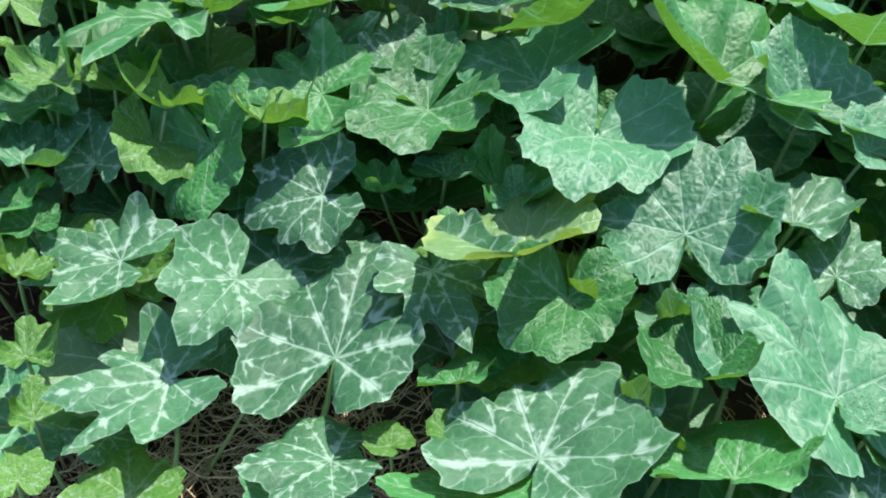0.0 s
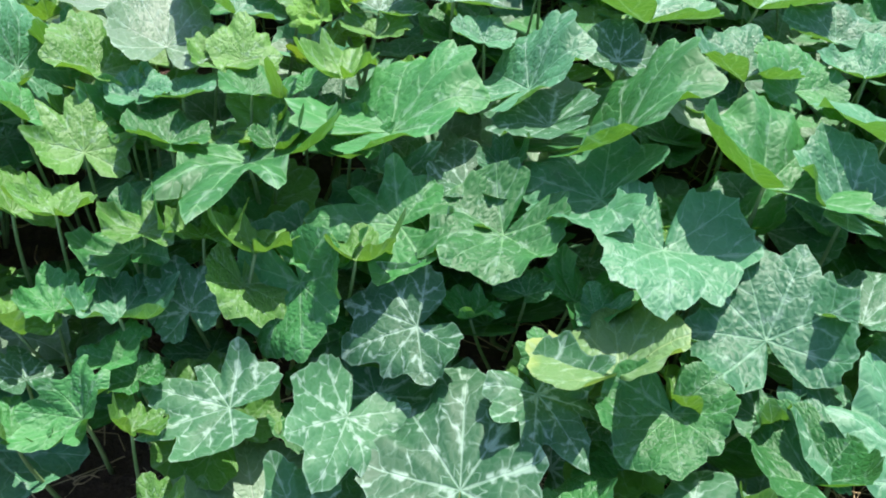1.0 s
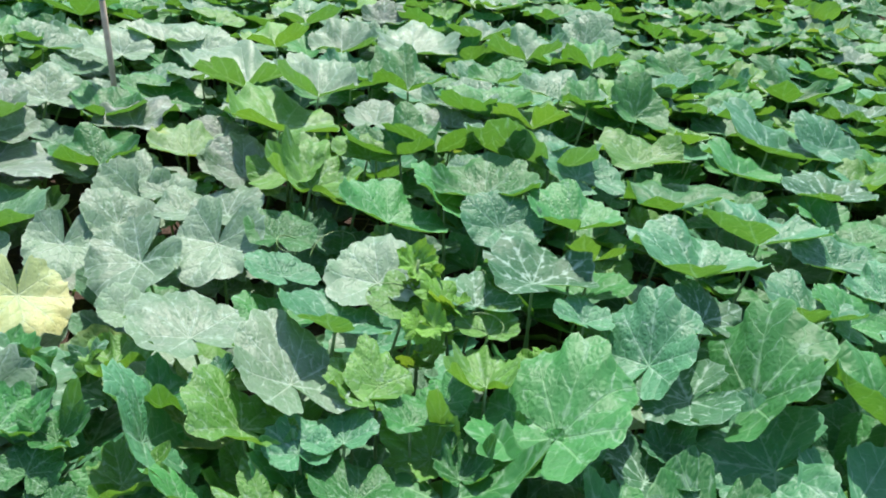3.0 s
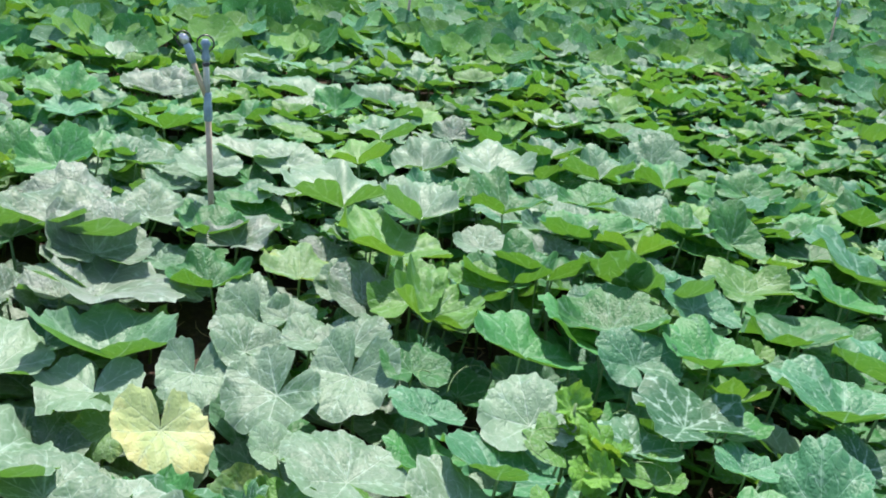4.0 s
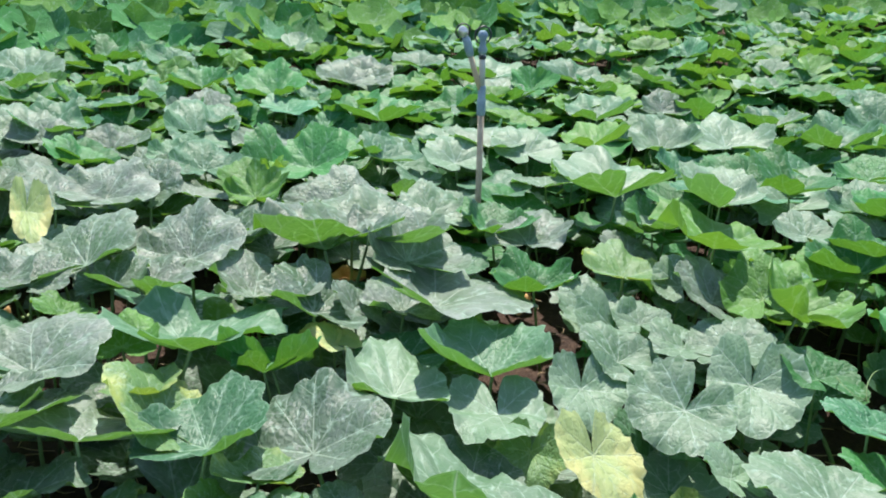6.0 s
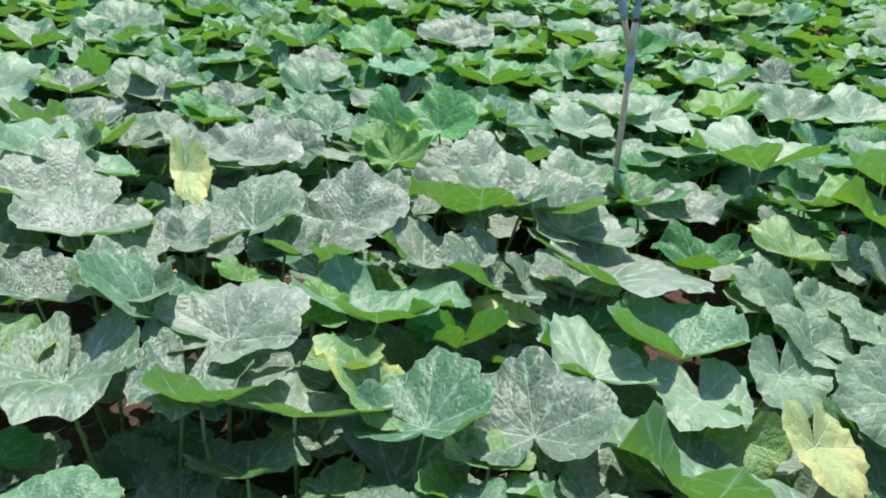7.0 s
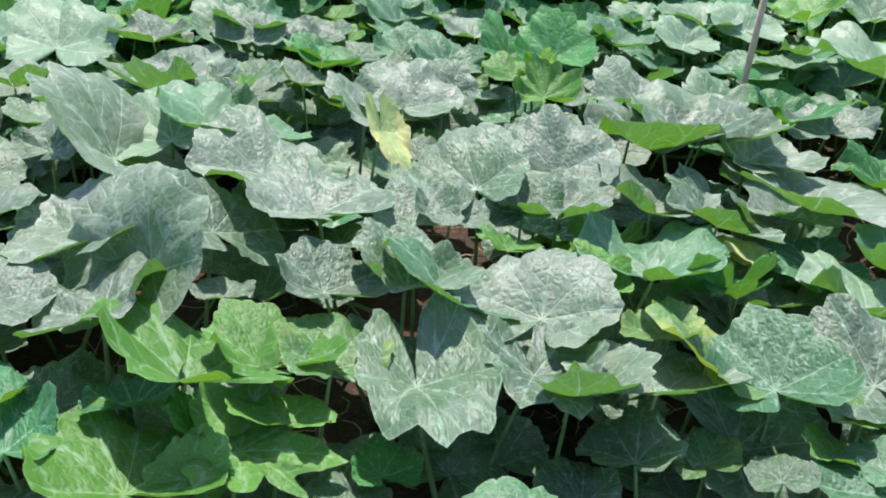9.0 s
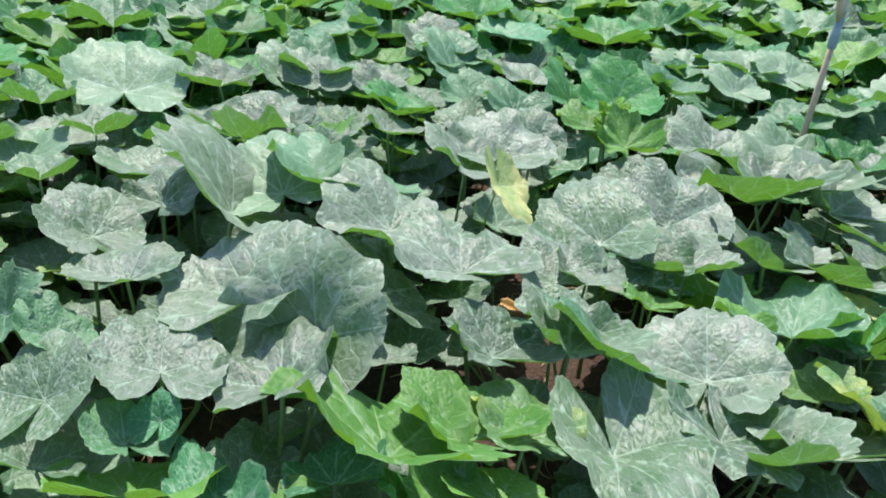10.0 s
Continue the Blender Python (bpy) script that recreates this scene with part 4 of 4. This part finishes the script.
def edge_leaves():
    """Small crumpled young leaves that crowd the near edge of the bed."""
    rng = random.Random(31)
    for j in range(7):
        for i in range(15):
            x, u = -1.25 + (i + rng.random()) * 0.125, 0.98 + (j + rng.random()) * 0.10
            y, size = u - 0.58 * x, rng.uniform(0.07, 0.13)
            turn, tilt, roll = rng.gauss(10, 60), rng.gauss(16, 14), rng.gauss(0, 16)
            blade, skin = rng.choice(("crinkled", "crinkled", "crinkled", "lobed")), rng.choice(("bright", "bright", "green", "green", "sea", "mottled"))
            if any((x - a) ** 2 + (y - b) ** 2 < (0.75 * r + 0.25 * size) ** 2 for a, b, r, _ in TAKEN) or any((x - a) ** 2 + (y - b) ** 2 < r * r for a, b, r in GAPS):
                continue
            z = min(top_at(x, y), ground_z(x, y) + 0.38) - rng.uniform(0.0, 0.05)
            leaf(x, y, z, turn, tilt, roll, size, 1.0, blade, skin, keep=False)


edge_leaves()
fill_layer(5, 0.16, 0.31, 0.43, (0.12, 0.21), True)
fill_layer(6, 0.155, 0.08, 0.24, (0.11, 0.19), False)


# ---------------------------------------------------------------- runners and litter on the soil
def runners():
    """A hairy green runner on the soil for every plant."""
    for key, root in list(PLANT.items()):
        rng = random.Random(key[0] * 131 + key[1] * 17)
        x, y = root.location.x, root.location.y
        if not (0.3 < y < 5.5):
            continue
        way, pts, p = rng.uniform(0, 6.28), [], Vector((0, 0, 0.03))
        for i in range(16):
            pts.append(p.copy())
            way += rng.gauss(0, 0.28)
            p = p + Vector((math.cos(way), math.sin(way), 0)) * 0.065
            p.z = ground_z(x + p.x, y + p.y) - root.location.z + 0.03 + 0.02 * math.sin(i * 0.9)
        v, f = tube(pts, [0.009 - 0.0003 * i for i in range(16)], 7)
        part("stem", mesh_from("stem", v, f, VINE), root, "trailing green stem")


runners()


def straw_litter():
    """Dry straw lying about, thickest along the near edge."""
    rng = random.Random(14)
    verts, faces = [], []
    for i in range(5200):
        if i < 3600:
            x, y = rng.gauss(-0.15, 0.55), rng.gauss(0.75, 0.22)
        else:
            x, y = rng.uniform(-3.6, 1.2), rng.uniform(0.8, 4.2)
        z, way, long = ground_z(x, y) + rng.uniform(0.0, 0.05), rng.uniform(0, 6.28), rng.uniform(0.03, 0.15)
        bend, lift, r = rng.gauss(0, 0.3), rng.gauss(0, 0.12), rng.uniform(0.0008, 0.0022)
        pts = [(x + math.cos(way + bend * k) * long * k / 3, y + math.sin(way + bend * k) * long * k / 3, max(ground_z(x, y) - 0.01, z + lift * long * k / 3)) for k in range(4)]
        v, f = tube(pts, [r, r, r, r * 0.6], 3, False)
        n = len(verts)
        verts += v
        faces += [tuple(n + q for q in face) for face in f]
    ob = new("straw_litter", mesh_from("straw_litter", verts, faces, STRAW))
    tagged(ob, "dry straw scattered over the soil between plants", "straw", kind="stuff")


straw_litter()


# ---------------------------------------------------------------- the crop further off, one mesh a kind of leaf
def far_blade(seed, shape):
    rng = random.Random(seed)
    rows, spokes = 3, 21
    verts = [(0.0, 0.0, 0.0)]
    for i in range(1, rows + 1):
        f = i / rows
        for k in range(spokes):
            a = LAST[shape] * (2 * k / (spokes - 1) - 1)
            r = outline(a, shape) * f * (1 + 0.05 * math.sin(5 * a + seed))
            z = (0.16 * r + 0.18 * r * r + 0.05 * f * f * math.sin(a * 5 + seed) + 0.04 * f * math.sin(a * 9))
            verts.append((r * math.sin(a), r * math.cos(a), z))
    faces = [(0, 2 + k, 1 + k) for k in range(spokes - 1)]
    for i in range(rows - 1):
        for k in range(spokes - 1):
            a = 1 + i * spokes + k
            faces.append((a, a + 1, a + 1 + spokes, a + spokes))
    return np.array(verts), faces


def far_crop():
    rng = random.Random(8)
    kinds = [far_blade(s, sh) for s, sh in ((1, "angled"), (2, "lobed"), (3, "round"), (4, "angled"))]
    places = {key: [] for key in LEAF_FAR}
    y = 5.5
    while y < 42:
        step = 0.155 if y < 10 else 0.20 if y < 18 else 0.32
        x = -3.5 - 0.45 * (y - 5)
        while x < 5.0 + 1.15 * y:
            px, py = x + rng.uniform(-0.6, 0.6) * step, y + rng.uniform(-0.6, 0.6) * step
            x += step
            if py < 7.15 and -5.2 < px - 0.35 * (py - 3.0) < 4.2:
                continue
            if rng.random() < 0.12:
                continue
            places[pick_skin(px, py, rng)].append((px, py, rng.gauss(12, 50), rng.gauss(19, 13), rng.gauss(0, 14), rng.uniform(0.15, 0.25) * (1.25 if py > 18 else 1.0), rng.randrange(4), rng.uniform(-0.1, 0.1)))
        y += step
    for key, some in places.items():
        if not some:
            continue
        verts, faces, uv_v, uv_f, count = [], [], [], [], 0
        for px, py, heading, lean, roll, size, kind, dz in some:
            shape, fc = kinds[kind]
            turn = np.array(Euler((radians(lean), radians(roll), radians(-heading))).to_matrix())
            z = ground_z(px, py) + 0.36 + dz + 0.09 * noise.noise((px * 1.3, py * 1.3, 9.0))
            verts.append(shape @ turn.T * size + (px, py, z))
            for f in fc:
                faces.append(tuple(count + v for v in f))
                for v in f:
                    uv_f.append(shape[v, :2])
            count += len(shape)
        me = bpy.data.meshes.new("far_leaves")
        me.from_pydata(np.concatenate(verts).tolist(), [], faces)
        flat = np.array(uv_f)
        ang = np.arctan2(flat[:, 0], flat[:, 1])
        ribs = np.array(RIBS)
        best = ribs[np.abs(ang[:, None] - ribs[None]).argmin(1)]
        s, c = np.sin(best), np.cos(best)
        vein = np.stack([flat[:, 0] * s + flat[:, 1] * c, np.abs(flat[:, 0] * c - flat[:, 1] * s)], 1)
        me.uv_layers.new(name="veins").data.foreach_set("uv", vein.ravel())
        me.uv_layers.new(name="flat").data.foreach_set("uv", flat.ravel())
        me.uv_layers.new(name="rim").data.foreach_set("uv", np.zeros(2 * len(flat)))
        me.polygons.foreach_set("use_smooth", [True] * len(me.polygons))
        me.materials.append(LEAF_FAR[key])
        me.update()
        ob = new("squash_foliage", me)
        tagged(ob, "dense green squash foliage covering the field further off", "squash foliage", kind="stuff")


far_crop()


# ---------------------------------------------------------------- sprinkler stakes
def ring(name, center, radius, thick, material, parent, axis=(0, 1, 0)):
    pts = []
    a = Vector(axis).normalized()
    u = a.cross(Vector((0, 0, 1))).normalized()
    w = a.cross(u)
    for k in range(17):
        q = 2 * math.pi * k / 16
        pts.append(Vector(center) + (u * math.cos(q) + w * math.sin(q)) * radius)
    v, f = tube(pts, [thick] * 17, 5, False)
    return part(name, mesh_from(name, v, f, material), parent)


def sprinkler_stake(x, y, z0, height, lean_x, lean_y, turn):
    root = new("sprinkler_stake")
    root.matrix_basis = Matrix.Translation((x, y, z0)) @ Euler((radians(lean_y), radians(lean_x), radians(turn))).to_matrix().to_4x4()
    tagged(root, "tan plastic irrigation riser with blue fittings and two sprinkler heads", "sprinkler", group="irrigation risers in the field")
    h = height

    def pipe(name, pts, radii, mat, label="", sides=12):
        v, f = tube(pts, radii, sides)
        return part(name, mesh_from(name, v, f, mat), root, label)

    joint = h - 0.27
    pipe("pipe", [(0, 0, -0.05), (0.003, 0, h * 0.4), (0, 0, joint)], [0.0125, 0.0125, 0.0125], PIPE_TAN, "weathered tan plastic pipe")
    pipe("coupling", [(0, 0, joint - 0.06), (0, 0, joint - 0.055), (0, 0, joint + 0.005), (0, 0, joint + 0.01), (0, 0, joint + 0.055), (0, 0, joint + 0.06)], [0.014, 0.0175, 0.0175, 0.015, 0.0165, 0.014], BLUE, "blue threaded coupling")
    pipe("upper_pipe", [(0, 0, joint + 0.05), (-0.002, 0, joint + 0.12), (-0.003, 0, joint + 0.19)], [0.0125, 0.0125, 0.012], PIPE_GREY, "grey plastic pipe")
    pipe("collar", [(-0.003, 0, joint + 0.165), (-0.003, 0, joint + 0.168), (-0.003, 0, joint + 0.178), (-0.003, 0, joint + 0.181)], [0.0125, 0.0150, 0.0150, 0.0125], BLACK, "black clamp band")
    head = pipe("sprinkler_head", [(-0.003, 0, joint + 0.185), (-0.003, 0, joint + 0.20), (-0.003, 0, joint + 0.215), (-0.003, 0, joint + 0.235), (-0.003, 0, joint + 0.255), (-0.003, 0, joint + 0.27)], [0.014, 0.019, 0.013, 0.012, 0.021, 0.012], BLUE, "blue plastic sprinkler head")
    ring("arm", (-0.003, 0, joint + 0.255), 0.033, 0.0035, BLACK, head)
    pipe("branch", [(-0.006, 0, joint + 0.045), (-0.03, 0.0, joint + 0.11), (-0.055, 0.0, joint + 0.19)], [0.011, 0.0105, 0.0105], PIPE_TAN, "tan side pipe")
    pipe("elbow", [(-0.052, 0, joint + 0.18), (-0.058, 0, joint + 0.20), (-0.068, 0, joint + 0.235), (-0.078, 0, joint + 0.255)], [0.013, 0.0165, 0.016, 0.013], BLUE, "blue elbow fitting")
    tip = pipe("nozzle", [(-0.076, 0, joint + 0.255), (-0.082, 0, joint + 0.268), (-0.09, 0, joint + 0.283), (-0.094, 0, joint + 0.291)], [0.012, 0.019, 0.017, 0.008], BRASS, "bright metal nozzle")
    ring("arm", (-0.086, 0, joint + 0.275), 0.028, 0.003, BLACK, tip)
    return root


sprinkler_stake(-0.764, 4.229, 0.0, 1.05, -3.6, 2.9, 0)
sprinkler_stake(1.83, 8.73, ground_z(1.83, 8.73), 1.12, 1.0, 1.0, 30)
sprinkler_stake(7.34, 8.41, ground_z(7.34, 8.41), 1.05, -1.0, 0.0, -40)


# ---------------------------------------------------------------- dry leaves, shoots, tendrils
def dry_leaf(x, y, z, size, turn, seed, where="lying on the soil"):
    """A shrivelled brown leaf, curled up on itself."""
    rng = random.Random(seed)
    verts, faces, n = [], [], 13
    for j in range(9):
        for i in range(n):
            u, v = i / (n - 1) * 2 - 1, j / 8 * 2 - 1
            w = math.sqrt(max(0.05, 1 - v * v * 0.85)) * (0.8 + 0.2 * math.sin(5 * v + seed))
            px, py = u * w * 0.5, v * 0.6
            pz = 0.42 * abs(u) ** 1.4 * w + 0.12 * noise.noise((u * 2.3, v * 2.3, seed)) + 0.06 * noise.noise((u * 6, v * 6, seed + 4)) + 0.16 * v * v
            verts.append((px * size * (1 - 0.35 * abs(u)), py * size, pz * size))
    for j in range(8):
        for i in range(n - 1):
            a = j * n + i
            faces.append((a, a + 1, a + n + 1, a + n))
    me = mesh_from("dry_leaf", verts, faces, DRY)
    ob = new("dry_leaf", me)
    ob.matrix_basis = pose(x, y, z, rng.uniform(-15, 15), rng.uniform(-20, 20), turn)
    ob.modifiers.new("thickness", "SOLIDIFY").thickness = 0.0015
    return tagged(ob, "shrivelled brown dry squash leaf " + where, "dry leaf")


dry_leaf(-2.522, 3.659, 0.30, 0.10, 40, 3, "caught among the green leaves")
dry_leaf(-0.748, 3.823, 0.03, 0.12, -30, 5)
dry_leaf(-1.333, 4.230, 0.03, 0.13, 70, 7)
dry_leaf(-0.577, 1.067, -0.13, 0.10, 110, 9)



def tendril(x, y, z, way, long, seed):
    """A thin pale tendril that ends in a coil, on the plant beside it."""
    rng = random.Random(seed)
    root = plant_at(x, y)
    pts, p, turn, rise = [], Vector((x, y, z)) - root.location, radians(way), 0.5
    for i in range(34):
        pts.append(p.copy())
        f = i / 33
        turn += (0.05 + 0.62 * max(0.0, f - 0.5)) * (1 if seed % 2 else -1)
        rise = 0.7 - 1.3 * f + 0.5 * math.sin(i * 0.8) * max(0.0, f - 0.5)
        p = p + Vector((math.cos(turn), math.sin(turn), rise)) * long / 34
    v, f = tube(pts, [0.0016 - 0.0007 * i / 33 for i in range(34)], 5)
    part("tendril", mesh_from("tendril", v, f, STALK), root, "thin pale green coiled tendril")


for x, y, z, way, long, seed in ((-0.44, 2.60, 0.40, 200, 0.22, 1), (-0.42, 2.52, 0.38, 60, 0.22, 2), (-0.24, 2.16, 0.44, 160, 0.28, 3), (-0.26, 2.02, 0.42, 20, 0.24, 4), (-0.14, 2.27, 0.38, 320, 0.22, 5), (-1.64, 4.42, 0.38, 100, 0.2, 6)):
    tendril(x, y, z, way, long, seed)


def shoot(x, y, z, seed):
    """A growing tip: an upright stem with a fan of small crumpled young leaves."""
    rng = random.Random(seed)
    root = plant_at(x, y)
    foot = Vector((x + rng.uniform(-0.05, 0.05), y + 0.04, ground_z(x, y) + 0.02)) - root.location
    top = Vector((x, y, z)) - root.location
    pts = [foot.lerp(top, i / 5) + Vector((0.015 * math.sin(i), 0.01 * math.cos(i), 0)) for i in range(6)]
    v, f = tube(pts, [0.007 - 0.0006 * i for i in range(6)], 7)
    part("shoot", mesh_from("shoot", v, f, STALK), root, "upright pale green growing shoot")
    for k in range(5):
        a, h = rng.uniform(0, 360), rng.uniform(-0.13, 0.01)
        leaf(x + 0.02 * math.sin(radians(a)), y + 0.02 * math.cos(radians(a)), z + h, a, rng.uniform(15, 60), rng.gauss(0, 20), rng.uniform(0.04, 0.09), 1.0, rng.choice(("crinkled", "lobed")), "young", stalk=False, keep=False)


for x, y, z, seed in ((-0.232, 2.18, 0.53, 1), (-0.20, 2.08, 0.47, 2), (-0.28, 2.03, 0.45, 3), (-1.655, 4.40, 0.47, 4), (-1.61, 4.45, 0.46, 5), (-0.02, 1.86, 0.42, 6), (-0.22, 3.12, 0.52, 7), (-0.30, 3.16, 0.50, 8)):
    shoot(x, y, z, seed)
